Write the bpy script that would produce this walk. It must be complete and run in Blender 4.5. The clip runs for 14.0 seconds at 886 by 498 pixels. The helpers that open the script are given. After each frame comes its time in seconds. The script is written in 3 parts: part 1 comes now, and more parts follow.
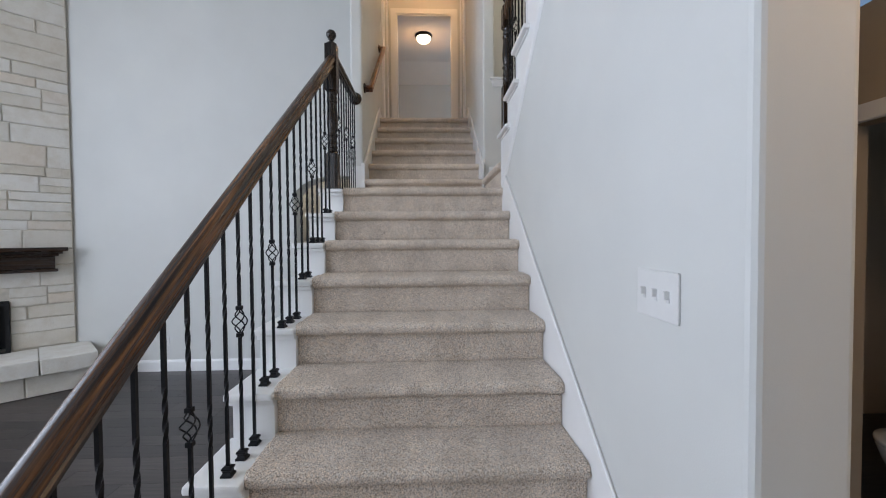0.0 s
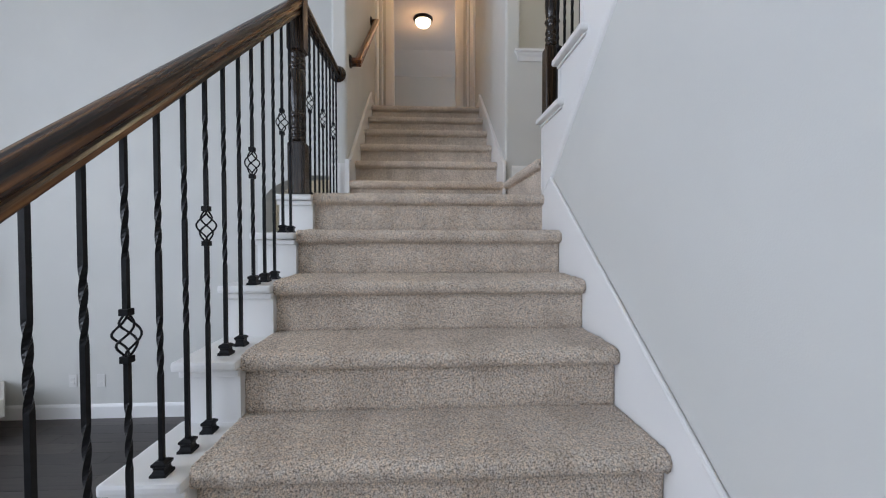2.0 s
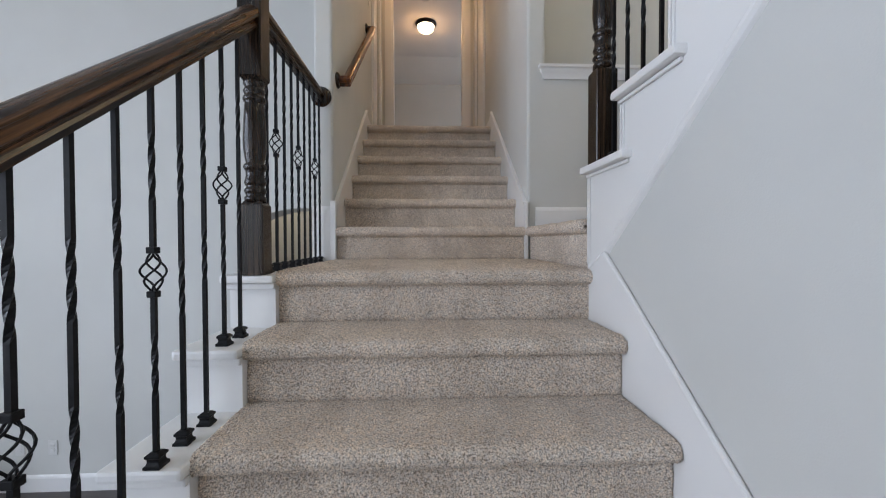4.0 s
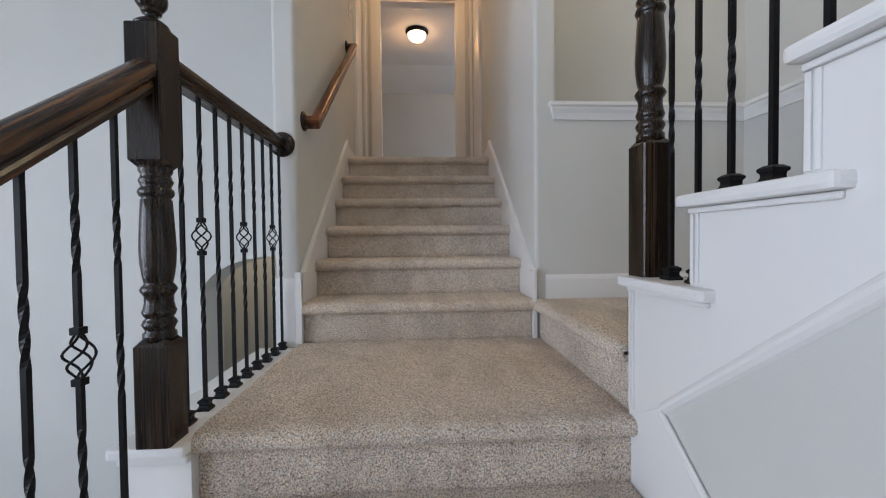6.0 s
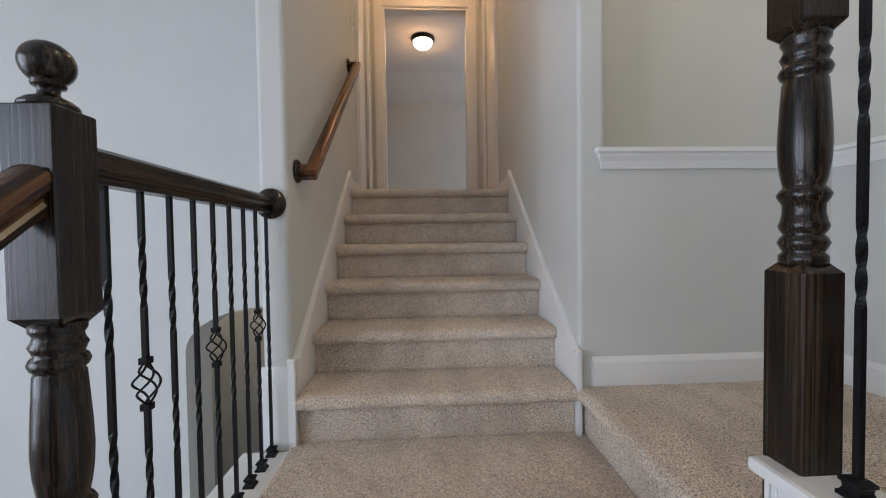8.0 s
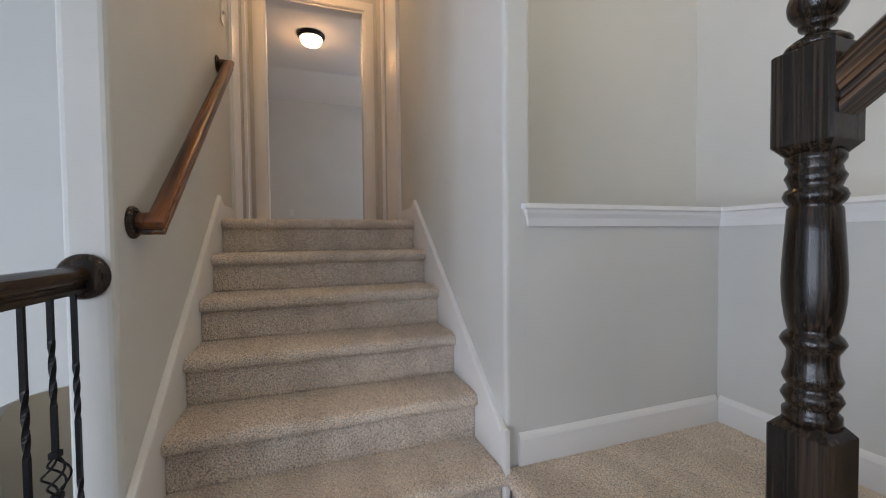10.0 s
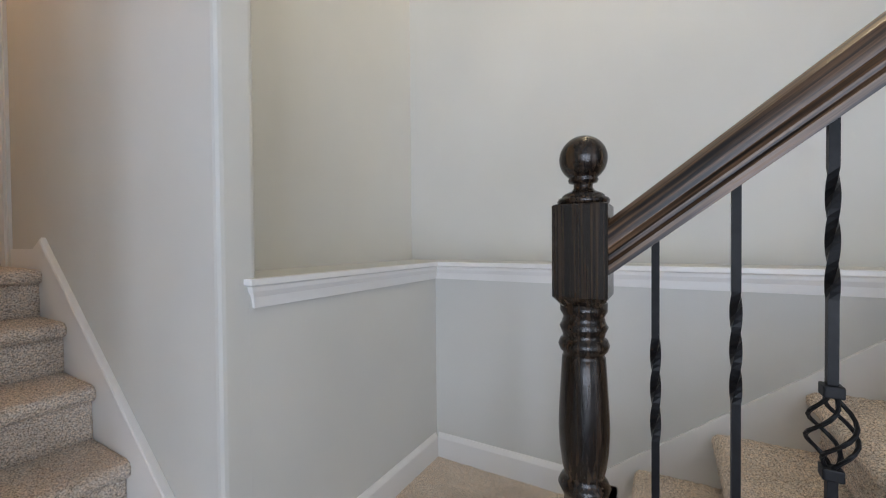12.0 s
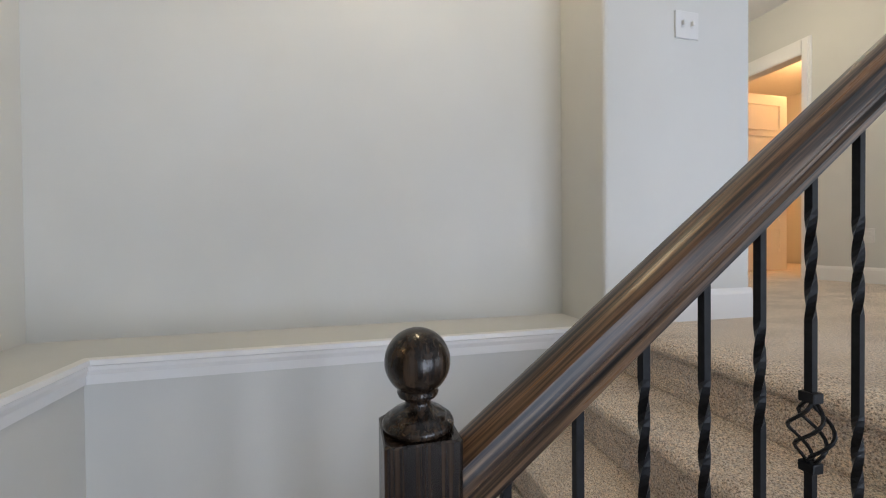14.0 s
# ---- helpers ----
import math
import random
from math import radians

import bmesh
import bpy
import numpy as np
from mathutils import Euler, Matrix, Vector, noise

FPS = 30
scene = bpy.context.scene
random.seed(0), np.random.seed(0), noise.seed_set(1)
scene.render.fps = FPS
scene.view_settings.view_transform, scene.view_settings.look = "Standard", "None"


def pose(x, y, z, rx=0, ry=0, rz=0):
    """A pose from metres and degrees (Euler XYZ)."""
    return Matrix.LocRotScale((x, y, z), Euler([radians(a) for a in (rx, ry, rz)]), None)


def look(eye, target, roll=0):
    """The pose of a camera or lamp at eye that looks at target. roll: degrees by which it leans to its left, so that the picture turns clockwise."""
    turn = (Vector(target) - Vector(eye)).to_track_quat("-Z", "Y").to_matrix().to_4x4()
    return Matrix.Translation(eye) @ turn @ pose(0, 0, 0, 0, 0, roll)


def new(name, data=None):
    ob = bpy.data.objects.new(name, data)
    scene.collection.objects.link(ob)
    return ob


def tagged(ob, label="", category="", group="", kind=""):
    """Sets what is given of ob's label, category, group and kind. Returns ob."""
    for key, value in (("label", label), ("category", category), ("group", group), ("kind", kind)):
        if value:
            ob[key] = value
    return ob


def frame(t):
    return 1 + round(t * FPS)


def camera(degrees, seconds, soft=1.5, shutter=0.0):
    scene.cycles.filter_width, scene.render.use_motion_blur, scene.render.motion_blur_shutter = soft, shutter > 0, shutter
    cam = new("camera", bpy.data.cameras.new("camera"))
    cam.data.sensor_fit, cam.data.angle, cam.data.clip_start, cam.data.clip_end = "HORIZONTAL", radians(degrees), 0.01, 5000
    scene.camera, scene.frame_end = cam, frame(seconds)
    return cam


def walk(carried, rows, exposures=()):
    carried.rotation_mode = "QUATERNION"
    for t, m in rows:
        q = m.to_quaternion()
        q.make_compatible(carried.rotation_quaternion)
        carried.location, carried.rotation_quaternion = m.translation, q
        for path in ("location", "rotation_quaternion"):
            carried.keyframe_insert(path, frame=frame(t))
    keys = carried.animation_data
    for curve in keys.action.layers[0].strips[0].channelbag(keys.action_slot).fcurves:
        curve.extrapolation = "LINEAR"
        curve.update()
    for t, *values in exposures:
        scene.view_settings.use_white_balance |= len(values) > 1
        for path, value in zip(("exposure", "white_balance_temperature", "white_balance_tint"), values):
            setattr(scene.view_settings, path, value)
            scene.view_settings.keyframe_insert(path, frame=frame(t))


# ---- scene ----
cam = camera(97.6, 14.0, 1.1)
PATH = [
    (0, (0.033, -2.771, 1.486), (0.11, -0.773, 1.434), -0.4),
    (0.5, (0.028, -2.545, 1.501), (0.096, -0.547, 1.444), -0.3),
    (1, (0.024, -2.326, 1.523), (0.102, -0.328, 1.467), -0.4),
    (1.5, (-0.009, -2.112, 1.555), (0.079, -0.115, 1.504), -0.2),
    (2, (-0.033, -1.922, 1.623), (0.072, 0.075, 1.576), -0.0),
    (2.5, (-0.047, -1.758, 1.691), (0.058, 0.238, 1.651), 0.1),
    (3, (-0.043, -1.628, 1.777), (0.05, 0.37, 1.741), -0.0),
    (5.5, (-0.005, -1.101, 2.22), (0.093, 0.896, 2.176), -0.4),
    (6, (0.01, -1.003, 2.319), (0.121, 0.993, 2.273), -0.6),
    (6.5, (-0.002, -0.925, 2.415), (0.094, 1.072, 2.364), -0.7),
    (7, (-0.02, -0.834, 2.503), (0.063, 1.164, 2.448), -0.8),
    (9.5, (-0.085, -0.452, 2.774), (0.278, 1.514, 2.73), -0.4),
    (10, (-0.088, -0.384, 2.843), (0.562, 1.506, 2.787), -0.6),
    (10.5, (-0.076, -0.315, 2.889), (0.896, 1.432, 2.835), -0.5),
    (11, (-0.048, -0.245, 2.938), (1.208, 1.311, 2.889), -0.4),
    (11.5, (-0.024, -0.188, 2.997), (1.497, 1.11, 2.96), -0.4),
    (12, (-0.001, -0.132, 3.05), (1.736, 0.858, 3.019), -0.5),
    (12.5, (0.028, -0.074, 3.106), (1.934, 0.534, 3.084), -0.3),
    (13, (0.076, -0.036, 3.166), (2.064, 0.177, 3.151), -0.4),
    (13.4, (0.118, -0.006, 3.207), (2.117, -0.075, 3.197), -0.3),
    (13.5, (0.132, 0.006, 3.224), (2.125, -0.156, 3.21), -0.4),
    (14, (0.209, 0.039, 3.291), (2.153, -0.431, 3.268), -0.5),
]
walk(cam, [(t, look(eye, target, roll)) for t, eye, target, roll in PATH], [(0, 0.10), (0.5, 0.06), (1, 0.04), (2.5, 0.02), (7, 0.06), (9.5, 0.08), (10.5, 0.12), (11.5, 0.22), (12.5, 0.24), (14, 0.16)])

# ---- world, daylight and lamps ----
world = bpy.data.worlds.new("world")
scene.world = world
world.use_nodes = True
wn = world.node_tree
sky = wn.nodes.new("ShaderNodeTexSky")
sky.sky_type, sky.sun_disc = "NISHITA", False
sky.sun_elevation, sky.sun_rotation = radians(50), radians(200)
wn.links.new(sky.outputs[0], wn.nodes["Background"].inputs[0])
wn.nodes["Background"].inputs[1].default_value = 0.1


def area(name, eye, target, w, h, watts, color):
    data = bpy.data.lights.new(name, "AREA")
    data.shape, data.size, data.size_y, data.energy, data.color = "RECTANGLE", w, h, watts, color
    ob = new(name, data)
    ob.matrix_world = look(eye, target)
    return ob


def bulb(name, x, y, z, watts, color, r=0.08):
    data = bpy.data.lights.new(name, "POINT")
    data.energy, data.color, data.shadow_soft_size = watts, color, r
    ob = new(name, data)
    ob.location = (x, y, z)
    return ob


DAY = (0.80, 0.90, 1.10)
WARM = (1.0, 0.50, 0.20)
# unseen windows: spans added for area lamps that stand in for daylight
UNSEEN_LEFT_WINDOWS = [(-5.0, -3.9), (-3.5, -2.4), (-2.0, -0.9), (-0.6, 0.3)]
UNSEEN_REAR_WINDOWS = [(-4.4, -3.0), (-2.6, -1.2)]
for y0, y1 in UNSEEN_LEFT_WINDOWS:
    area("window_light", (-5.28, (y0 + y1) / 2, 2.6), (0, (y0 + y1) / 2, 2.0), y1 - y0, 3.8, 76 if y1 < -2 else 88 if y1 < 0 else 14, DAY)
for x0, x1 in UNSEEN_REAR_WINDOWS:
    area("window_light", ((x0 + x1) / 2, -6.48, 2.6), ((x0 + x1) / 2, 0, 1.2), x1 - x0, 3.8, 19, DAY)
area("window_light", (2.18, 5.0, 4.2), (0, 5.0, 4.1), 1.2, 1.2, 16, DAY)
bulb("lamp_light", -0.02, 4.80, 5.17, 5, WARM)
bulb("lamp_light", 0, 2.55, 5.28, 11.5, (1.0, 0.54, 0.22))
bulb("lamp_light", 1.15, -0.1, 5.28, 20, (1.0, 0.81, 0.52))
# no fixture here: unseen bulb added to brighten the passage behind the arch
bulb("lamp_light", -1.7, 2.7, 2.5, 5.5, (1.0, 0.86, 0.68))
bulb("lamp_light", 3.4, -5.4, 5.2, 60, WARM)
bulb("lamp_light", 2.6, -2.7, 5.2, 21, (1.0, 0.87, 0.62))
bulb("lamp_light", 1.45, -2.6, 2.5, 18, (1.0, 0.66, 0.38))


# ---- materials ----
def nodes_of(name):
    m = bpy.data.materials.new(name)
    m.use_nodes = True
    nt = m.node_tree
    return m, nt, nt.nodes["Principled BSDF"]


def coords(nt, scale, tilt=0.0):
    tc, mp, ro = nt.nodes.new("ShaderNodeTexCoord"), nt.nodes.new("ShaderNodeMapping"), nt.nodes.new("ShaderNodeMapping")
    ro.inputs["Rotation"].default_value = (radians(-tilt), 0, 0)
    mp.inputs["Scale"].default_value = scale
    nt.links.new(tc.outputs["Object"], ro.inputs[0])
    nt.links.new(ro.outputs[0], mp.inputs[0])
    return mp.outputs[0]


def noise_tex(nt, vec, scale, detail=3.0, rough=0.5):
    n = nt.nodes.new("ShaderNodeTexNoise")
    n.inputs["Scale"].default_value, n.inputs["Detail"].default_value, n.inputs["Roughness"].default_value = scale, detail, rough
    nt.links.new(vec, n.inputs["Vector"])
    return n.outputs[0]


def ramp(nt, fac, stops):
    r = nt.nodes.new("ShaderNodeValToRGB")
    while len(r.color_ramp.elements) < len(stops):
        r.color_ramp.elements.new(0.5)
    for e, (p, c) in zip(r.color_ramp.elements, stops):
        e.position, e.color = p, (*c, 1)
    nt.links.new(fac, r.inputs[0])
    return r.outputs[0]


def mixed(nt, kind, a, b, fac):
    m = nt.nodes.new("ShaderNodeMix")
    m.data_type, m.blend_type = "RGBA", kind
    m.inputs[0].default_value = fac
    nt.links.new(a, m.inputs[6])
    nt.links.new(b, m.inputs[7])
    return m.outputs[2]


def bump(nt, height, strength, distance, bsdf):
    b = nt.nodes.new("ShaderNodeBump")
    b.inputs["Strength"].default_value, b.inputs["Distance"].default_value = strength, distance
    nt.links.new(height, b.inputs["Height"])
    nt.links.new(b.outputs[0], bsdf.inputs["Normal"])


def paint(name, color, rough, mottled=0.05, peel=0.15, gloss=0.4):
    m, nt, p = nodes_of(name)
    v = coords(nt, (1, 1, 1))
    lo, hi = [c * (1 - mottled) for c in color], [min(1, c * (1 + mottled)) for c in color]
    nt.links.new(ramp(nt, noise_tex(nt, v, 1.7, 5), [(0.3, lo), (0.7, hi)]), p.inputs["Base Color"])
    r = ramp(nt, noise_tex(nt, v, 6, 4), [(0.3, [rough - 0.06] * 3), (0.7, [rough + 0.06] * 3)])
    nt.links.new(r, p.inputs["Roughness"])
    p.inputs["Specular IOR Level"].default_value = gloss
    if peel:
        bump(nt, noise_tex(nt, v, 260, 2), peel, 0.002, p)
    return m


def wood(name, scale, dark, mid, light, rough=0.20, coat=0.0, tilt=0.0):
    m, nt, p = nodes_of(name)
    v = coords(nt, scale, tilt)
    grain = noise_tex(nt, v, 1.0, 4, 0.55)
    tone = noise_tex(nt, coords(nt, [s * 0.12 for s in scale], tilt), 1.0, 3)
    c = ramp(nt, grain, [(0.37, dark), (0.47, mid), (0.66, light)])
    t = ramp(nt, tone, [(0.25, (0.6, 0.6, 0.6)), (0.75, (1.3, 1.22, 1.15))])
    nt.links.new(mixed(nt, "MULTIPLY", c, t, 0.8), p.inputs["Base Color"])
    nt.links.new(ramp(nt, grain, [(0.3, [rough + 0.14] * 3), (0.7, [rough] * 3)]), p.inputs["Roughness"])
    p.inputs["Coat Weight"].default_value, p.inputs["Coat Roughness"].default_value = coat, 0.22
    p.inputs["Specular IOR Level"].default_value = 0.42
    bump(nt, grain, 0.13, 0.001, p)
    return m


def carpet_material():
    m, nt, p = nodes_of("carpet")
    v = coords(nt, (1, 1, 1))
    fine = noise_tex(nt, v, 225, 4, 0.8)
    c = ramp(nt, fine, [(0.37, (0.11, 0.083, 0.062)), (0.49, (0.64, 0.538, 0.44)), (0.62, (1.0, 0.88, 0.75))])
    wide = ramp(nt, noise_tex(nt, coords(nt, (7.5, 3.6, 6)), 1.0, 3, 0.5), [(0.40, (0.90, 0.895, 0.89)), (0.56, (1.04, 1.045, 1.05))])
    fleck = ramp(nt, noise_tex(nt, v, 95, 2, 0.5), [(0.38, (1.04, 1.0, 0.95)), (0.62, (0.97, 1.0, 1.04))])
    c = mixed(nt, "MULTIPLY", c, fleck, 1.0)
    nt.links.new(mixed(nt, "MULTIPLY", c, wide, 1.0), p.inputs["Base Color"])
    p.inputs["Roughness"].default_value, p.inputs["Specular IOR Level"].default_value = 1.0, 0.05
    p.inputs["Sheen Weight"].default_value, p.inputs["Sheen Roughness"].default_value = 0.15, 0.6
    bump(nt, fine, 0.9, 0.004, p)
    return m


def stone_material():
    m, nt, p = nodes_of("limestone")
    v = coords(nt, (1, 1, 1))
    info = nt.nodes.new("ShaderNodeObjectInfo")
    base = ramp(nt, info.outputs["Random"], [(0.0, (0.60, 0.555, 0.475)), (0.45, (0.66, 0.625, 0.56)), (0.8, (0.69, 0.665, 0.615)), (1.0, (0.63, 0.55, 0.455))])
    stain = ramp(nt, noise_tex(nt, v, 7, 6, 0.65), [(0.30, (0.84, 0.79, 0.72)), (0.55, (1, 1, 1))])
    nt.links.new(mixed(nt, "MULTIPLY", base, stain, 0.7), p.inputs["Base Color"])
    p.inputs["Roughness"].default_value = 0.85
    bump(nt, noise_tex(nt, v, 38, 6, 0.7), 0.6, 0.012, p)
    return m


def plank_material():
    m, nt, p = nodes_of("dark_floor_wood")
    info = nt.nodes.new("ShaderNodeObjectInfo")
    tone = ramp(nt, info.outputs["Random"], [(0.0, (0.6, 0.6, 0.6)), (1.0, (1.35, 1.3, 1.28))])
    grain = noise_tex(nt, coords(nt, (3, 45, 45)), 1.0, 6, 0.6)
    c = ramp(nt, grain, [(0.3, (0.024, 0.020, 0.019)), (0.7, (0.062, 0.052, 0.048))])
    nt.links.new(mixed(nt, "MULTIPLY", c, tone, 1.0), p.inputs["Base Color"])
    p.inputs["Roughness"].default_value = 0.36
    bump(nt, grain, 0.2, 0.001, p)
    return m


def plain(name, color, rough, metallic=0.0, spotted=0.12, scale=25, gloss=0.5):
    m, nt, p = nodes_of(name)
    v = coords(nt, (1, 1, 1))
    lo, hi = [c * (1 - spotted) for c in color], [c * (1 + spotted) for c in color]
    nt.links.new(ramp(nt, noise_tex(nt, v, scale, 4), [(0.3, lo), (0.7, hi)]), p.inputs["Base Color"])
    p.inputs["Roughness"].default_value, p.inputs["Metallic"].default_value = rough, metallic
    p.inputs["Specular IOR Level"].default_value = gloss
    return m


def glowing(name, color, strength):
    m, nt, p = nodes_of(name)
    p.inputs["Base Color"].default_value = (0.9, 0.88, 0.82, 1)
    p.inputs["Emission Color"].default_value, p.inputs["Emission Strength"].default_value = (*color, 1), strength
    return m


WALL = paint("greige_wall_paint", (0.594, 0.590, 0.557), 0.62, 0.03)
CEIL = paint("white_ceiling_paint", (0.74, 0.73, 0.70), 0.8, 0.03, 0.4)
TRIM = paint("white_trim_paint", (0.765, 0.755, 0.735), 0.34, 0.015, 0.03, 0.5)
CARPET = carpet_material()
STONE = stone_material()
MORTAR = plain("mortar", (0.56, 0.51, 0.43), 0.95)
PLANK = plank_material()
WOOD_Z = wood("stained_oak_upright", (190, 190, 3.0), (0.003, 0.002, 0.0014), (0.012, 0.0078, 0.0054), (0.048, 0.031, 0.020), 0.15)
WOOD_Y = wood("stained_oak_lengthwise", (95, 2.2, 75), (0.003, 0.002, 0.0015), (0.012, 0.007, 0.0045), (0.060, 0.031, 0.016))
# same oak, with the lit orange-brown of the rail's top put into its grain
WOOD_UP_LIT = wood("stained_oak_rising_lit", (95, 2.2, 75), (0.004, 0.0025, 0.002), (0.030, 0.014, 0.006), (0.22, 0.100, 0.038), tilt=38.1)
WOOD_RED = wood("red_brown_oak_rising", (48, 1.8, 34), (0.012, 0.0045, 0.002), (0.085, 0.030, 0.011), (0.24, 0.088, 0.030), rough=0.24, tilt=38.1)
# same stain; warm light on the rail's top is coloured into the whole grain
WOOD_BACK_LIT = wood("stained_oak_returning_lit", (230, 4.0, 190), (0.004, 0.003, 0.002), (0.044, 0.025, 0.014), (0.18, 0.105, 0.056), 0.26, tilt=-37.8)
WOOD_X = wood("stained_oak_mantel", (4, 4, 50), (0.006, 0.004, 0.003), (0.022, 0.012, 0.008), (0.055, 0.03, 0.018))
IRON = plain("black_iron", (0.008, 0.008, 0.009), 0.40, 0.0, 0.3, 90, 0.16)
BRONZE = plain("bronze", (0.022, 0.014, 0.010), 0.36, 0.3, 0.3, 60, 0.3)
PLASTIC = plain("white_plastic", (0.66, 0.65, 0.625), 0.35, 0, 0.02)
SLOT = plain("grey_slot", (0.58, 0.575, 0.56), 0.5)
CERAMIC = plain("white_ceramic", (0.80, 0.80, 0.78), 0.12, 0, 0.01)
GLOBE = glowing("lit_globe_glass", (1.0, 0.80, 0.55), 5.0)
DARKMETAL = plain("black_firebox_metal", (0.010, 0.010, 0.011), 0.5, 0.3)
GLASS, gt, gp = nodes_of("window_glass")
gp.inputs["Transmission Weight"].default_value, gp.inputs["Roughness"].default_value = 1.0, 0.02


# ---- building tools ----
def part(name, bm, material, parent=None, label="", smooth=False):
    me = bpy.data.meshes.new(name)
    bmesh.ops.recalc_face_normals(bm, faces=bm.faces)
    bm.to_mesh(me)
    bm.free()
    return part_mesh(name, me, material, parent, label, smooth)


def part_mesh(name, me, material, parent=None, label="", smooth=False):
    if not me.materials:
        me.materials.append(material)
    if smooth:
        me.polygons.foreach_set("use_smooth", [True] * len(me.polygons))
        me.update()
    ob = new(name, me)
    if parent is not None:
        put_under(ob, parent)
    if label:
        ob["label"] = label
    return ob


def world_of(ob):
    m = ob.matrix_basis.copy()
    while ob.parent is not None:
        ob = ob.parent
        m = ob.matrix_basis @ m
    return m


def put_under(ob, parent):
    """Parents ob, which stays where it is."""
    ob.parent = parent
    ob.matrix_basis = world_of(parent).inverted() @ ob.matrix_basis


def thing(name, x, y, z, label, category, group=""):
    ob = new(name)
    ob.location = (x, y, z)
    ob.empty_display_size = 0.05
    return tagged(ob, label, category, group)


def add_box(bm, x0, x1, y0, y1, z0, z1, bevel=0.0, m=None):
    vs = [bm.verts.new((x, y, z)) for x in (x0, x1) for y in (y0, y1) for z in (z0, z1)]
    fs = [bm.faces.new([vs[i] for i in q]) for q in ((0, 1, 3, 2), (4, 6, 7, 5), (0, 4, 5, 1), (2, 3, 7, 6), (0, 2, 6, 4), (1, 5, 7, 3))]
    if bevel:
        es = list({e for f in fs for e in f.edges})
        got = bmesh.ops.bevel(bm, geom=es, offset=bevel, segments=2, profile=0.6, affect="EDGES")
        vs = list({v for f in got["faces"] for v in f.verts} | {v for v in vs if v.is_valid})
    if m is not None:
        for v in vs:
            v.co = m @ v.co
    return bm


def box(x0, x1, y0, y1, z0, z1, bevel=0.0, m=None):
    return add_box(bmesh.new(), min(x0, x1), max(x0, x1), min(y0, y1), max(y0, y1), min(z0, z1), max(z0, z1), bevel, m)


def add_prism(bm, outline, axis, a, b):
    """An outline of two coordinates, drawn out along axis from a to b."""
    def at(p, q):
        return {"x": (q, p[0], p[1]), "y": (p[0], q, p[1]), "z": (p[0], p[1], q)}[axis]
    lo, hi = [bm.verts.new(at(p, a)) for p in outline], [bm.verts.new(at(p, b)) for p in outline]
    n = len(outline)
    bm.faces.new(lo)
    bm.faces.new(list(reversed(hi)))
    for i in range(n):
        bm.faces.new((lo[i], hi[i], hi[(i + 1) % n], lo[(i + 1) % n]))
    return bm


def prism(outline, axis, a, b):
    return add_prism(bmesh.new(), outline, axis, a, b)


def add_sweep(bm, section, path, closed_ends=True):
    """A section of (u, v) carried along path: rows of a point, the u way and the v way."""
    rings = [[bm.verts.new(Vector(p) + u * Vector(a) + v * Vector(b)) for u, v in section] for p, a, b in path]
    n = len(section)
    for r, s in zip(rings, rings[1:]):
        for i in range(n):
            bm.faces.new((r[i], r[(i + 1) % n], s[(i + 1) % n], s[i]))
    if closed_ends:
        bm.faces.new(list(reversed(rings[0])))
        bm.faces.new(rings[-1])
    return bm


def lathe(profile, x, y, z, segments=28):
    """Rows of (radius, height) turned round an upright axis."""
    bm = bmesh.new()
    rings = []
    for r, h in profile:
        rings.append([bm.verts.new((x + r * math.cos(2 * math.pi * i / segments), y + r * math.sin(2 * math.pi * i / segments), z + h)) for i in range(segments)])
    for a, b in zip(rings, rings[1:]):
        for i in range(segments):
            bm.faces.new((a[i], a[(i + 1) % segments], b[(i + 1) % segments], b[i]))
    bm.faces.new(list(reversed(rings[0])))
    bm.faces.new(rings[-1])
    return bm


def structure(name, bm, material, label, category, smooth=False):
    ob = part(name, bm, material, None, label, smooth)
    return tagged(ob, label, category, "", "structure")


def merged(*boxes):
    bm = bmesh.new()
    for b in boxes:
        add_box(bm, *b)
    return bm


# ---- plan ----
R = 0.185
G1, G2, G3 = 0.25, 0.238, 0.235
TOP = 5.5
LOW, MID, HIGH = 10 * R, 11 * R, 16 * R
XL, XR = -0.56, 0.575


def nose1(k):
    return -(10 - k) * G1 - 0.035


def nose2(k):
    return 0.785 + G2 * (k - 1)


def nose3(k):
    return -0.042 - G3 * (k - 12)


# ---- walls, floors, ceilings ----
structure("floor_base", box(-5.3, 2.4, -6.5, 3.4, -0.2, -0.012), plain("subfloor", (0.03, 0.026, 0.024), 0.6), "dark subfloor under the wooden floor boards", "floor")
structure("ceiling", box(-5.4, 5.2, -7.2, 3.47, TOP, TOP + 0.15), CEIL, "white painted ceiling over the stair hall", "ceiling")

# far wall with its arched opening
arch = [(-1.0 + 0.5 * math.cos(a), 1.95 + 0.27 * math.sin(a)) for a in [math.pi * i / 24 for i in range(25)]]
arch = [(min(x, -0.665), z) for x, z in arch]
outline = [(-5.3, 0), (-1.5, 0)] + list(reversed(arch)) + [(-0.665, 0), (-0.656, 0), (-0.656, TOP), (-5.3, TOP)]
structure("wall_far", prism(outline, "y", 1.74, 2.02), WALL, "light greige painted wall with an arched opening", "wall")
structure("wall_behind_arch", merged((-2.6, -0.656, 3.3, 3.42, 0, 2.75), (-2.72, -2.6, 2.02, 3.42, 0, 2.75)), WALL, "greige passage wall seen through the arch", "wall")
structure("ceiling_passage", box(-2.72, -0.656, 2.02, 3.42, 2.75, 2.85), CEIL, "white ceiling of the passage behind the arch", "ceiling")

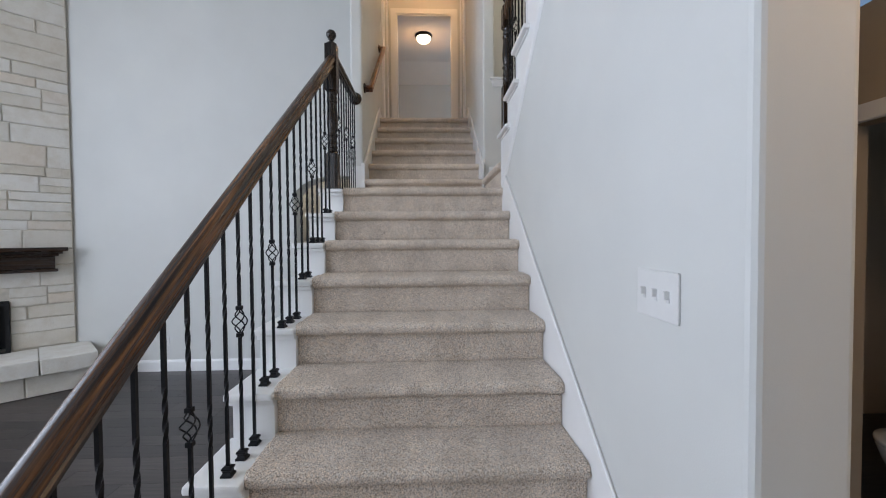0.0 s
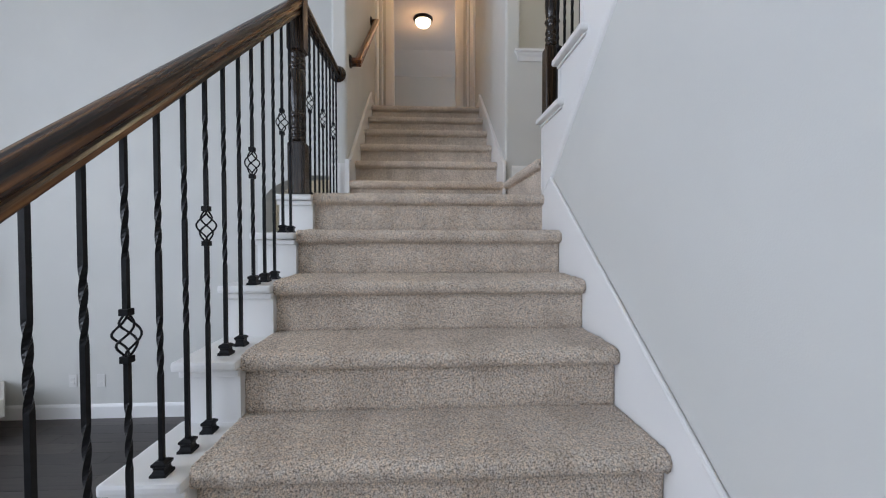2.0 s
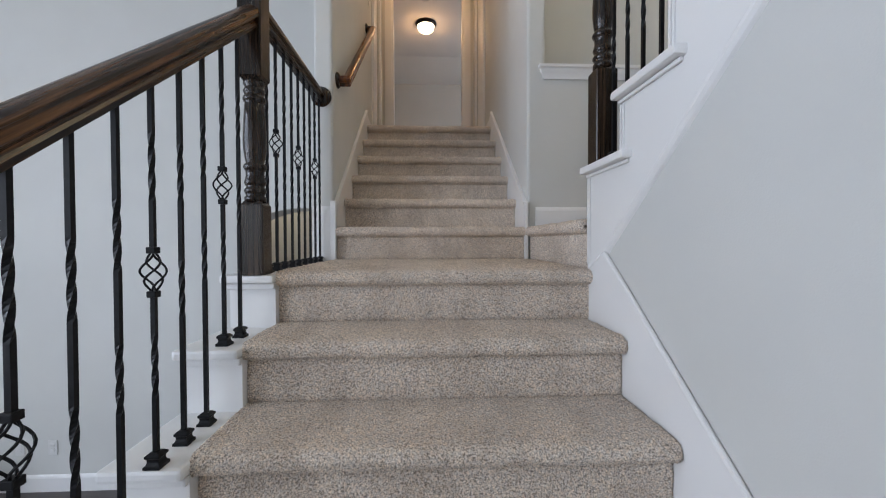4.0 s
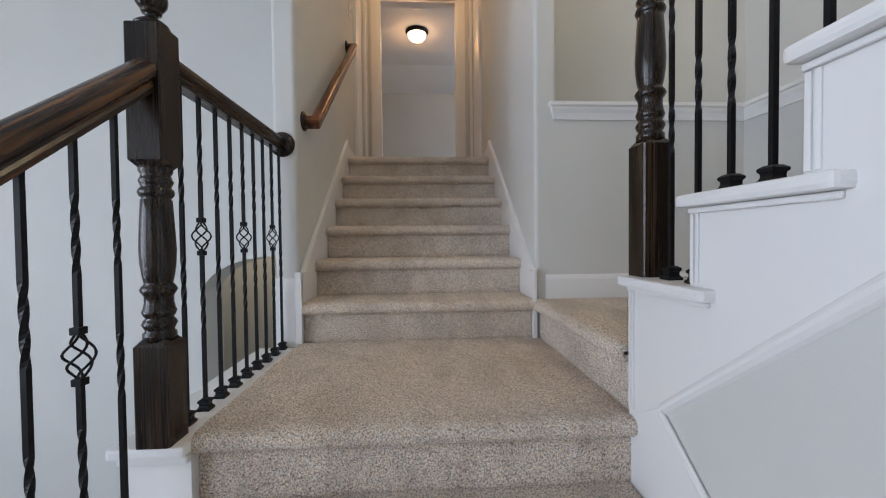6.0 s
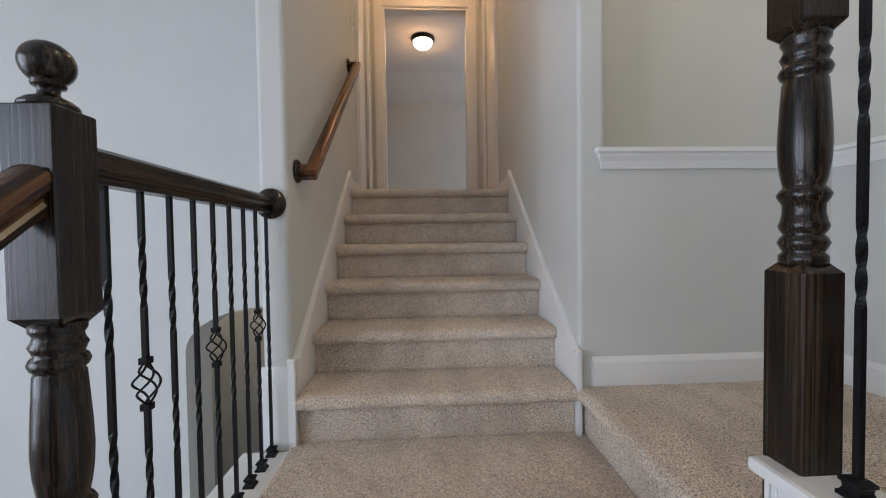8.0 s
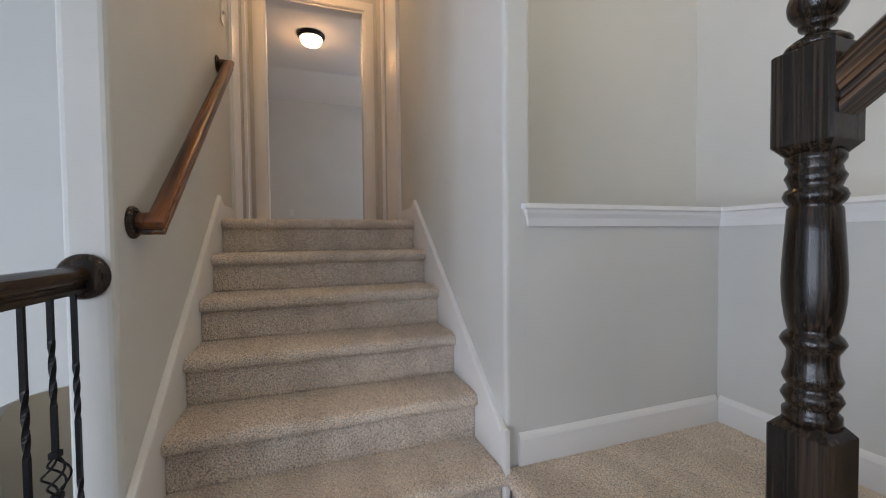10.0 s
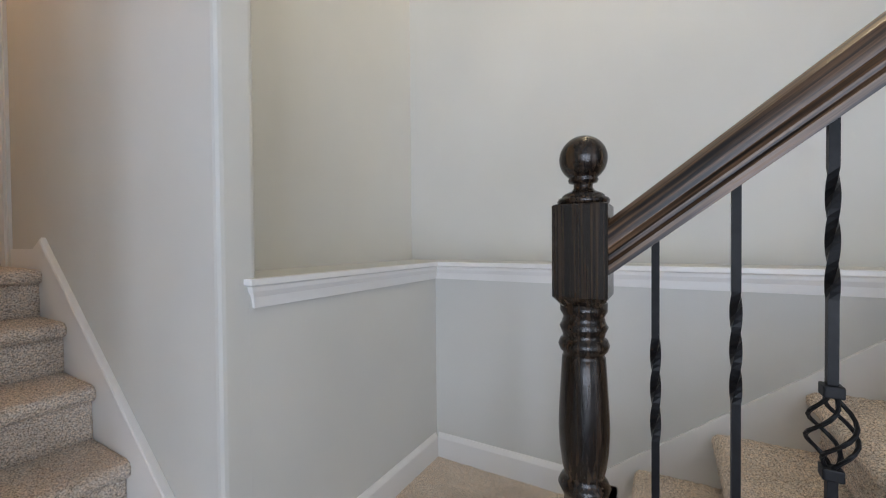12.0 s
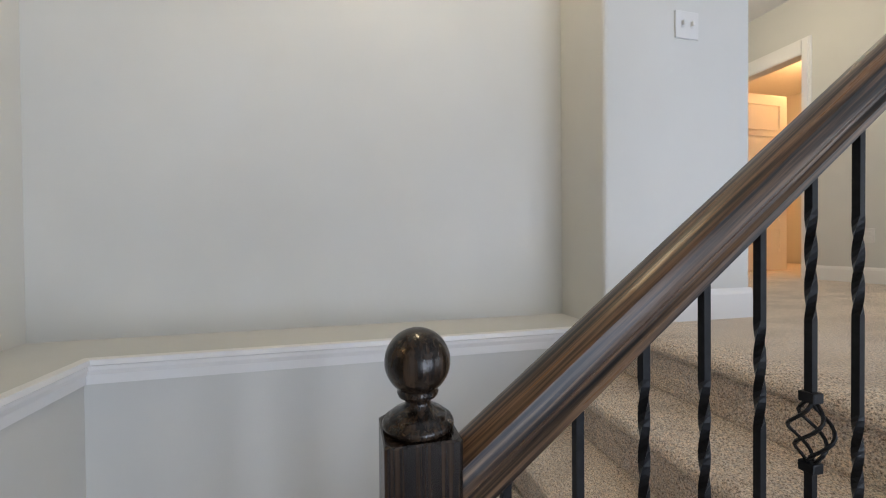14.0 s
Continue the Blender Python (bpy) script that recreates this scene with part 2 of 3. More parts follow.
# left and rear walls, with unseen tall windows added to let daylight in
def unseen_window_wall(name, spans, along_y, at, lo, hi, z0=0.7, z1=4.5):
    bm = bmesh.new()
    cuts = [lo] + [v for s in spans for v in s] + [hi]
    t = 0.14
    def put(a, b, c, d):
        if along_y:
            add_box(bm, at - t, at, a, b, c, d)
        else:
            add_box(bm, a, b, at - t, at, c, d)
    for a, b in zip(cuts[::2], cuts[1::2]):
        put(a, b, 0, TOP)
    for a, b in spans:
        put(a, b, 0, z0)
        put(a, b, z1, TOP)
    structure(name, bm, WALL, "greige painted wall with unseen tall windows added for daylight", "wall")
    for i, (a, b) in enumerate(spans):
        w = structure("window_%d" % (i + 1 + (0 if along_y else 4)), bmesh.new(), TRIM, "unseen tall white-framed window, added to let in daylight", "window")
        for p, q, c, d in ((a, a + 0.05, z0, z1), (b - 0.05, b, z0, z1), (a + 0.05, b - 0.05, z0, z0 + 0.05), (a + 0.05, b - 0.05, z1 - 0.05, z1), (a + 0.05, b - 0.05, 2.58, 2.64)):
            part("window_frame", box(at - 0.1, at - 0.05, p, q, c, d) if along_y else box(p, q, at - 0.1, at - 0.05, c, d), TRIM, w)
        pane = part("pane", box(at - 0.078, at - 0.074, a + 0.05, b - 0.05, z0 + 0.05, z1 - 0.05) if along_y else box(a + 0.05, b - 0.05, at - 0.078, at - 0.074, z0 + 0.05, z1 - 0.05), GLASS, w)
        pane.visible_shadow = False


unseen_window_wall("wall_left", UNSEEN_LEFT_WINDOWS, True, -5.3, -6.5, 1.74)
unseen_window_wall("wall_rear", UNSEEN_REAR_WINDOWS, False, -6.5, -5.3, 5.2)

# walls beside the upper flight and the short hall
DOOR_A, DOOR_B, DOOR_TOP = 2.47, 2.98, 4.97
for side, x0, x1, name in ((-1, -0.656, -0.55, "wall_stair_left"), (1, 0.55, 0.656, "wall_stair_right")):
    y0 = 0.80 if side < 0 else 0.815
    bm = merged((x0, x1, y0, DOOR_A, 0, TOP), (x0, x1, DOOR_B, 3.35, 0, TOP), (x0, x1, DOOR_A, DOOR_B, 0, HIGH), (x0, x1, DOOR_A, DOOR_B, DOOR_TOP, TOP))
    ob = structure(name, bm, WALL, "greige painted wall beside the upper flight, with rounded corner", "wall")
    bev = ob.modifiers.new("rounded", "BEVEL")
    bev.width, bev.segments, bev.limit_method = 0.018, 3, "ANGLE"
    for p in ob.data.polygons:
        p.use_smooth = False
structure("wall_hall_end", merged((-2.3, -0.433, 3.35, 3.47, HIGH - 0.3, TOP), (0.433, 2.3, 3.35, 3.47, HIGH - 0.3, TOP), (-0.433, 0.433, 3.35, 3.47, DOOR_TOP, TOP)), WALL, "greige wall with the doorway at the head of the stairs", "wall")

# the room behind the doorway
structure("wall_room", merged((-2.3, 2.3, 6.6, 6.72, HIGH - 0.2, TOP), (-2.42, -2.3, 3.47, 6.72, HIGH - 0.2, TOP), (2.3, 2.42, 3.47, 4.4, HIGH - 0.2, TOP), (2.3, 2.42, 5.6, 6.72, HIGH - 0.2, TOP), (2.3, 2.42, 4.4, 5.6, HIGH - 0.2, 3.6), (2.3, 2.42, 4.4, 5.6, 4.8, TOP)), WALL, "greige wall of the room behind the doorway", "wall")
structure("ceiling_room", merged((-2.3, 2.3, 3.47, 5.9, 5.40, 5.5)), CEIL, "white flat ceiling of the room", "ceiling")
structure("ceiling_slope", prism([(5.9, 5.40), (6.62, 5.16), (6.62, 5.5), (5.9, 5.5)], "x", -2.3, 2.3), CEIL, "white sloping ceiling above the far wall", "ceiling")
structure("floor_room", box(-2.3, 2.3, 3.40, 6.6, HIGH - 0.15, HIGH - 0.004), CARPET, "beige carpet of the upstairs room", "floor")

# raised landing: half walls with ledges and the niche above them
LEDGE = 2.955
structure("half_wall", merged((0.630, 1.585, 0.8145, 1.15, 0, LEDGE), (1.585, 1.88, -0.95, 1.15, 1.8, LEDGE)), WALL, "greige half wall with a deep painted ledge", "wall")
structure("wall_niche", merged((0.656, 1.88, 1.15, 1.28, 0, TOP), (1.88, 2.0, -0.95, 1.28, 1.8, TOP)), WALL, "pale greige niche wall set back above the ledge", "wall")
ob = structure("wall_pier", merged((1.56, 2.0, -1.69, -0.95, 2.64, TOP)), WALL, "greige wall pier at the head of the return flight", "wall")
bev = ob.modifiers.new("rounded", "BEVEL")
bev.width, bev.segments, bev.limit_method = 0.018, 3, "ANGLE"

# wall between the flights, and what lies under the upper floor
under = [(-2.15, 0), (0.0, 0), (0.0, 1.84), (-0.14, 1.925), (-1.02, 2.63), (-2.15, 2.63)]
ob = structure("wall_under_stairs", prism(under, "x", 0.572, 0.758), WALL, "pale greige painted wall under the return flight", "wall")
bev = ob.modifiers.new("rounded", "BEVEL")
bev.width, bev.segments, bev.limit_method, bev.angle_limit = 0.018, 3, "ANGLE", radians(60)
structure("floor_upper_slab", merged((0.58, 5.1, -4.9, -1.06, 2.63, HIGH - 0.012), (2.3, 5.1, -7.0, -4.9, 2.63, HIGH - 0.012)), WALL, "edge of the upper floor", "floor")
structure("wall_upper_far", merged((0.58, 2.826, -4.02, -3.9, HIGH - 0.01, TOP), (3.64, 5.1, -4.02, -3.9, HIGH - 0.01, TOP), (2.826, 3.64, -4.02, -3.9, 4.954, TOP)), WALL, "greige upstairs wall with a doorway", "wall")
structure("wall_upper_side", merged((2.0, 5.1, -1.69, -1.55, HIGH - 0.01, TOP), (5.1, 5.22, -7.0, -1.55, HIGH - 0.01, TOP), (2.3, 5.1, -7.12, -7.0, HIGH - 0.01, TOP), (2.18, 2.3, -7.0, -4.02, HIGH - 0.01, TOP)), WALL, "greige walls closing the upstairs rooms", "wall")
structure("wall_powder", merged((2.2, 2.3, -6.5, -1.75, 0, 2.63), (2.2, 2.3, -0.85, 0.82, 0, 2.63), (2.2, 2.3, -1.75, -0.85, 2.05, 2.63), (2.3, 4.0, 0.3, 0.4, 0, 2.63), (4.0, 4.1, -2.4, 0.4, 0, 2.63), (2.3, 4.0, -2.4, -2.3, 0, 2.63)), plain("tan_wall_paint", (0.42, 0.34, 0.25), 0.6, 0, 0.04, 3), "tan painted wall of the powder room", "wall")
structure("floor_powder", box(2.4, 4.1, -2.4, 0.4, -0.1, -0.002), PLANK, "dark wooden floor of the powder room", "floor")


# ---- trim ----
BASE = [(0, 0), (0.014, 0), (0.014, 0.105), (0.010, 0.118), (0.004, 0.130), (0, 0.130)]


def baseboard(a, b, z, side, height=1.0):
    """From a to b on a wall's face; side: the way out of the wall."""
    bm = bmesh.new()
    add_sweep(bm, [(u, v * height) for u, v in BASE], [((*a, z), (*side, 0), (0, 0, 1)), ((*b, z), (*side, 0), (0, 0, 1))])
    return structure("baseboard", bm, TRIM, "white painted baseboard along the wall", "baseboard")


baseboard((-3.95, 1.74), (-1.5, 1.74), 0, (0, -1))
baseboard((-2.6, 3.3), (-0.66, 3.3), 0, (0, -1))
baseboard((0.60, 0.815), (1.571, 0.815), MID, (0, -1), 0.88)
baseboard((1.585, 0.80), (1.585, 0.02), MID, (-1, 0), 0.88)
baseboard((1.56, -1.69), (1.56, -1.0), HIGH, (-1, 0), 1.0)
baseboard((0.60, -3.9), (2.757, -3.9), HIGH, (0, 1), 0.95)
baseboard((-2.3, 6.6), (2.3, 6.6), HIGH, (0, -1), 0.95)
baseboard((-0.665, 0.80), (-0.566, 0.80), LOW - 0.01, (0, -1), 2.4)
baseboard((0.75, -2.15), (0.75, -0.2), 0, (1, 0))

# ledge moulding round the landing
CROWN = [(0, -0.079), (0.006, -0.079), (0.010, -0.050), (0.018, -0.034), (0.020, -0.022), (0.030, -0.016), (0.030, 0.0), (0, 0.0)]
bm = bmesh.new()
pts = [((0.645, 0.82), (-1, 0)), ((0.645, 0.812), (-1, -1)), ((1.585, 0.812), (-1, -1)), ((1.585, -0.935), (-1, 0))]
add_sweep(bm, CROWN, [((x, y, LEDGE + 0.006), (sx, sy, 0), (0, 0, 1)) for (x, y), (sx, sy) in pts])
structure("trim_ledge", bm, TRIM, "white moulded trim along the half-wall ledge", "trim")


def casing(name, outer, inner, z0, top_in, top_out, axis, at, out, parent=None):
    """Three flat boards round an opening, stepped on the face. axis: the way along the wall."""
    bm = bmesh.new()
    for a, b, c, d, lift in ((outer[0], inner[0], z0, top_out, 0), (inner[1], outer[1], z0, top_out, 0), (inner[0], inner[1], top_in, top_out, 0)):
        for shrink, depth in ((0, 0.012), (0.022, 0.020)):
            lo, hi = at, at + out * depth
            p, q, r, s = a, b, c, d
            if shrink:
                if (a, b) == tuple(inner):
                    r, s = c + 0.006, d - shrink
                elif a == outer[0]:
                    p, s = a + shrink, d - shrink
                    q = b - 0.006
                else:
                    q, s = b - shrink, d - shrink
                    p = a + 0.006
            if axis == "x":
                add_box(bm, p, q, min(lo, hi), max(lo, hi), r, s)
            else:
                add_box(bm, min(lo, hi), max(lo, hi), p, q, r, s)
    return structure(name, bm, TRIM, "white painted door casing round the opening", "trim")


casing("trim_casing", (-0.518, 0.518), (-0.433, 0.433), HIGH, DOOR_TOP, 5.055, "x", 3.35, -1)
structure("trim_jamb", merged((-0.433, -0.415, 3.35, 3.47, HIGH, DOOR_TOP), (0.415, 0.433, 3.35, 3.47, HIGH, DOOR_TOP), (-0.415, 0.415, 3.35, 3.47, DOOR_TOP - 0.018, DOOR_TOP)), TRIM, "white door jamb lining the opening", "trim")
casing("trim_casing", (2.385, 3.05), (DOOR_A, DOOR_B), HIGH, DOOR_TOP, 5.055, "y", -0.55, 1)
casing("trim_casing", (2.385, 3.05), (DOOR_A, DOOR_B), HIGH, DOOR_TOP, 5.055, "y", 0.55, -1)
casing("trim_casing", (2.757, 3.709), (2.826, 3.64), HIGH, 4.954, 5.09, "x", -3.9, 1)
casing("trim_casing", (-1.84, -0.76), (-1.75, -0.85), 0, 2.05, 2.14, "y", 2.2, -1)


def panel_door(name, w, h, m, label, white_hinges=False, relief=0.006):
    """A leaf with five raised rails; it stands from x = 0 to w, its face at y = 0."""
    d = thing(name, 0, 0, 0, label, "door")
    d.matrix_basis = m
    bm = box(0, w, 0, 0.035, 0.01, h, 0.003)
    part("leaf", bm, TRIM, d).matrix_basis = Matrix()
    n = 5
    ph = (h - 0.25) / n
    for i in range(n):
        z = 0.2 + i * ph
        for y in (-relief, 0.035):
            bm = bmesh.new()
            for a, b, c, e in ((0.1, w - 0.1, z, z + 0.018), (0.1, w - 0.1, z + ph - 0.068, z + ph - 0.05), (0.1, 0.118, z + 0.018, z + ph - 0.068), (w - 0.118, w - 0.1, z + 0.018, z + ph - 0.068)):
                add_box(bm, a, b, y, y + relief, c, e)
            part("panel", bm, TRIM, d).matrix_basis = Matrix()
    for z in (0.2, h / 2, h - 0.25):
        part("hinge", box(-0.014, 0.004, -0.012, 0.002, z, z + 0.09, 0.002), TRIM if white_hinges else BRONZE, d, "painted hinge" if white_hinges else "dark bronze hinge").matrix_basis = Matrix()
    return tagged(d, "", "", "", "structure")


LEAF = DOOR_TOP - HIGH
panel_door("door_1", DOOR_B - DOOR_A - 0.012, LEAF - 0.006, pose(-0.57, DOOR_A + 0.006, HIGH, 0, 0, 90), "closed white panel door beside the stair head", relief=0.0012)
d2 = panel_door("door_2", DOOR_B - DOOR_A - 0.022, LEAF - 0.006, pose(0.562, DOOR_A + 0.016, HIGH, 0, 0, 90) @ Matrix.Diagonal((1, -1, 1, 1)), "closed white panel door beside the stair head", True, 0.0012)
panel_door("door_3", 0.80, 1.98, pose(3.60, -4.03, HIGH, 0, 0, -90), "white panel door standing open into a warm-lit room")


# ---- carpet ----
def carpet_mesh(profile, width, m, cell=0.006, pile=0.0013, seed=1):
    """A carpeted strip: a profile of (forward, up) drawn out to width, with an uneven pile. Local x runs across."""
    rng = np.random.default_rng(seed)
    p = np.array(profile, float)
    step = np.hypot(*np.diff(p, axis=0).T)
    at = np.r_[0, np.cumsum(step)]
    s = np.linspace(0, at[-1], max(3, int(at[-1] / cell)))
    line = np.stack([np.interp(s, at, p[:, 0]), np.interp(s, at, p[:, 1])], 1)
    for _ in range(2):
        line[1:-1] = (line[:-2] + 2 * line[1:-1] + line[2:]) / 4
    d = np.gradient(line, axis=0)
    nrm = np.stack([-d[:, 1], d[:, 0]], 1) / np.hypot(d[:, 0], d[:, 1])[:, None]
    cols = max(3, int(width / cell))
    x = np.linspace(0, width, cols)
    x = np.r_[x[0], x, x[-1]]
    n, c = len(line), len(x)
    h = rng.normal(0, pile, (n, c))
    wide = rng.normal(0, 1, (n // 6 + 2, c // 6 + 2))
    wide = np.repeat(np.repeat(wide, 6, 0), 6, 1)[:n, :c]
    h += pile * 0.5 * wide
    h[:, 0] = h[:, -1] = -0.022
    h[:, 1] -= 0.003
    h[:, -2] -= 0.003
    co = np.zeros((n, c, 3))
    co[..., 0] = x[None] + rng.normal(0, pile * 0.5, (n, c))
    co[..., 1] = line[:, None, 0] + nrm[:, None, 0] * h
    co[..., 2] = line[:, None, 1] + nrm[:, None, 1] * h
    mm = np.array(m)
    co = co.reshape(-1, 3) @ mm[:3, :3].T + mm[:3, 3]
    i = (np.arange(n - 1)[:, None] * c + np.arange(c - 1)[None]).ravel()
    quads = np.stack([i, i + 1, i + c + 1, i + c], 1)
    me = bpy.data.meshes.new("carpet")
    me.vertices.add(len(co))
    me.vertices.foreach_set("co", co.ravel())
    me.loops.add(quads.size)
    me.loops.foreach_set("vertex_index", quads.ravel().astype(np.int32))
    me.polygons.add(len(quads))
    me.polygons.foreach_set("loop_start", np.arange(0, quads.size, 4, dtype=np.int32))
    me.update(calc_edges=True)
    me.polygons.foreach_set("use_smooth", np.ones(len(quads), bool))
    return me


def step_profile(going, rise=R, back=0.04):
    nosing = [(0.030, rise - 0.064), (0.037, rise - 0.058), (0.030, rise - 0.055), (0.010, rise - 0.053), (-0.002, rise - 0.044), (-0.006, rise - 0.030), (-0.003, rise - 0.015), (0.008, rise - 0.004), (0.026, rise)]
    return [(0.034, -0.004), (0.028, 0.008)] + nosing + [(going + back, rise + 0.001)]


stair = thing("staircase", 0, -2.2, 0, "carpeted lower flight with beige carpet and white tread ends", "stairs")
part("carcass", merged(*[(XL + 0.002, XR - 0.012, nose1(k) + 0.045, 0.79, (k - 1) * R if k > 1 else 0, k * R - 0.03) for k in range(1, 11)]), TRIM, stair)
for k in range(1, 10):
    part_mesh("step", carpet_mesh(step_profile(G1), XR - XL - 0.012, pose(XL, nose1(k), (k - 1) * R), seed=k), CARPET, stair, "beige cut-pile carpet tread and riser" if k == 1 else "")
part_mesh("step", carpet_mesh(step_profile(0.80 - nose1(10), R, 0.03), XR - XL + 0.03, pose(XL, nose1(10), 9 * R), seed=10), CARPET, stair, "beige carpeted landing with vacuum marks")
for k in range(1, 11):
    f = nose1(k) - 0.036
    b = nose1(k + 1) + 0.02 if k < 10 else 0.79
    part("tread_end", box(XL - 0.172, XL + 0.006, f, b, k * R - 0.04, k * R - 0.012, 0.009), TRIM, stair, "white painted tread end with rounded nosing" if k == 1 else "")
    part("riser_end", box(XL - 0.150, XL + 0.003, f + 0.035, b + (0.0 if k == 10 else 0.03), 0 if k == 1 else (k - 1) * R - 0.02, k * R - 0.041), TRIM, stair)
    part("moulding", box(XL - 0.160, XL + 0.004, f + 0.018, f + 0.0345, k * R - 0.062, k * R - 0.041, 0.005), TRIM, stair)
outer = [(nose1(1) + 0.012, 0)]
for k in range(1, 11):
    outer += [(nose1(k) + 0.012, k * R - 0.041), ((nose1(k + 1) + 0.012) if k < 10 else 0.79, k * R - 0.041)]
outer += [(0.79, 0)]
part("stringer", prism(outer, "x", XL - 0.158, XL - 0.1502), TRIM, stair, "white stepped outer stringer")


# skirt of the lower flight, with its bead
skirt = [(-2.12, 0.0), (-2.12, 0.42), (-0.135, 1.915), (-0.003, 1.98), (-0.003, 1.62)]
part("skirt_board", prism(skirt, "x", 0.5645, 0.5715), TRIM, stair, "white skirt board beside the treads")
bm = bmesh.new()
add_sweep(bm, [(0, -0.009), (-0.006, -0.008), (-0.007, 0.0), (-0.005, 0.007), (0, 0.009)], [((0.5645, y, z), (1, 0, 0), (0, -0.6, 0.8)) for y, z in ((-2.12, 0.415), (-0.135, 1.910))])
part("bead", bm, TRIM, stair)

upper = thing("staircase", 0, 0.8, LOW, "upper carpeted flight between painted walls", "stairs")
part("carcass", merged(*[(-0.548, 0.548, nose2(k) + 0.045, 3.4, LOW + (k - 1) * R - 0.03, LOW + k * R - 0.03) for k in range(1, 7)]), TRIM, upper)
for k in range(1, 7):
    g = G2 if k < 6 else 3.42 - nose2(6)
    part_mesh("step", carpet_mesh(step_profile(g, R, 0.04 if k < 6 else 0), 1.074, pose(-0.537, nose2(k), LOW + (k - 1) * R), seed=20 + k), CARPET, upper, "beige cut-pile carpet tread and riser" if k == 1 else "")
slope2 = R / G2
for x0, x1, name in ((-0.549, -0.536, "skirt_board"), (0.536, 0.549, "skirt_board")):
    zt = LOW + R + 0.145
    outline = [(0.81, LOW - 0.01), (0.81, zt), (0.81 + (3.085 - zt) / slope2, 3.085), (0.81 + (3.085 - zt) / slope2 + 0.10, 3.04), (2.35, 3.04), (2.35, HIGH - 0.02), (2.05, HIGH - 0.2), (1.1, LOW + 0.05)]
    part(name, prism(outline, "x", x0, x1), TRIM, upper, "white skirt board rising with the steps")
    bm = bmesh.new()
    xx = x1 if x0 < 0 else x0
    s = 1 if x0 < 0 else -1
    add_sweep(bm, [(0, -0.012), (s * 0.008, -0.010), (s * 0.009, 0.0), (s * 0.006, 0.006), (0, 0.007)], [((xx, y, z), (1, 0, 0), (0, -0.6, 0.8)) for y, z in ((0.815, zt - 0.006), (0.81 + (3.08 - zt) / slope2, 3.074))])
    part("bead", bm, TRIM, upper)
part("corner_block", box(0.532, 0.552, 0.787, 0.813, LOW, MID + 0.145, 0.004), TRIM, upper)
part("corner_block", box(-0.566, -0.536, 0.785, 0.799, LOW - 0.012, MID + 0.145, 0.004), TRIM, upper)

# return flight: its raised landing, treads and stringer
back = thing("staircase", 1.1, 0, MID, "carpeted return flight with white cut stringer", "stairs")
part("carcass", merged((0.66, 1.58, -0.09, 0.0, 1.8, MID - 0.03), (0.60, 1.58, 0.0, 0.81, 0.0, MID - 0.03), *[(0.66, 1.58, -1.06, nose3(k) - 0.045, MID + (k - 12) * R - 0.03, MID + (k - 11) * R - 0.03) for k in range(12, 17)]), TRIM, back)
part_mesh("step", carpet_mesh(step_profile(1.585 - 0.537, R, 0.0), 0.80, Matrix(((0, 1, 0, 0.537), (-1, 0, 0, 0.812), (0, 0, 1, LOW), (0, 0, 0, 1))), seed=40), CARPET, back, "beige carpeted raised landing")
part_mesh("step", carpet_mesh([(0, -0.002), (0.03, 0), (0.92, 0)], 0.10, Matrix(((0, 1, 0, 0.657), (-1, 0, 0, 0.022), (0, 0, 1, MID), (0, 0, 0, 1))), seed=41), CARPET, back)
for k in range(12, 17):
    g = G3 if k < 16 else 0.12
    part_mesh("step", carpet_mesh(step_profile(g, R, 0.04 if k < 16 else 0), 0.925, Matrix(((-1, 0, 0, 1.573), (0, -1, 0, nose3(k)), (0, 0, 1, (k - 1) * R), (0, 0, 0, 1))), seed=40 + k), CARPET, back)
tread = [(0.0, 1.84), (-0.14, 1.925), (-1.2, 2.76)]
edge = [(-0.002 if k == 12 else -0.002 - G3 * (k - 12), z) for k in range(12, 17) for z in ((k - 1) * R - (0 if k > 12 else 0.20), k * R - 0.026)]
edge[0] = (-0.002, 1.845)
outline = [tread[1]] + edge + [(-1.2, HIGH - 0.026), (-1.2, 2.76)]
part("stringer", prism(outline, "x", 0.5615, 0.655), TRIM, back, "white cut stringer with stepped top")
for k in range(12, 17):
    f = 0.004 - G3 * (k - 12)
    b = f - 0.31 if k < 16 else -1.2
    part("tread_end", box(0.530, 0.66, b, f, k * R - 0.026, k * R, 0.009), TRIM, back, "white tread end with rounded nosing" if k == 12 else "")
    part("moulding", box(0.552, 0.561, b + 0.012, f - 0.008, k * R - 0.038, k * R - 0.0265, 0.004), TRIM, back)
    low = k * R - R + 0.006 if k > 12 else 1.87
    for a in (0.008, 0.022):
        part("corner_strip", box(0.5575, 0.561, f - a - 0.010, f - a, low, k * R - 0.0385, 0.0015), TRIM, back)
bm = bmesh.new()
way = Vector((0, -1.06, 0.835)).normalized()
up = Vector((0, 0.835, 1.06)).normalized()
add_sweep(bm, [(0.0102, -0.020), (0.003, -0.015), (-0.003, -0.007), (-0.004, 0.0), (-0.002, 0.006), (0, 0.008), (0.0102, 0.008)], [((0.5615, y, z), (1, 0, 0), up) for y, z in ((-0.138, 1.925), (-1.2, 2.762))])
part("bead", bm, TRIM, back, "white bead under the stringer")
slope3 = R / G3
skirt3 = [(0.13, MID - 0.01), (0.13, MID + 0.12), (0.06, MID + 0.145), (0.06 - (LEDGE - 0.075 - MID - 0.145) / slope3, LEDGE - 0.075), (-0.94, LEDGE - 0.075), (-0.94, LEDGE + 0.005), (-1.02, HIGH + 0.128), (-1.05, HIGH + 0.128), (-1.05, HIGH - 0.03), (-0.9, HIGH - 0.25), (-0.1, MID + 0.0)]
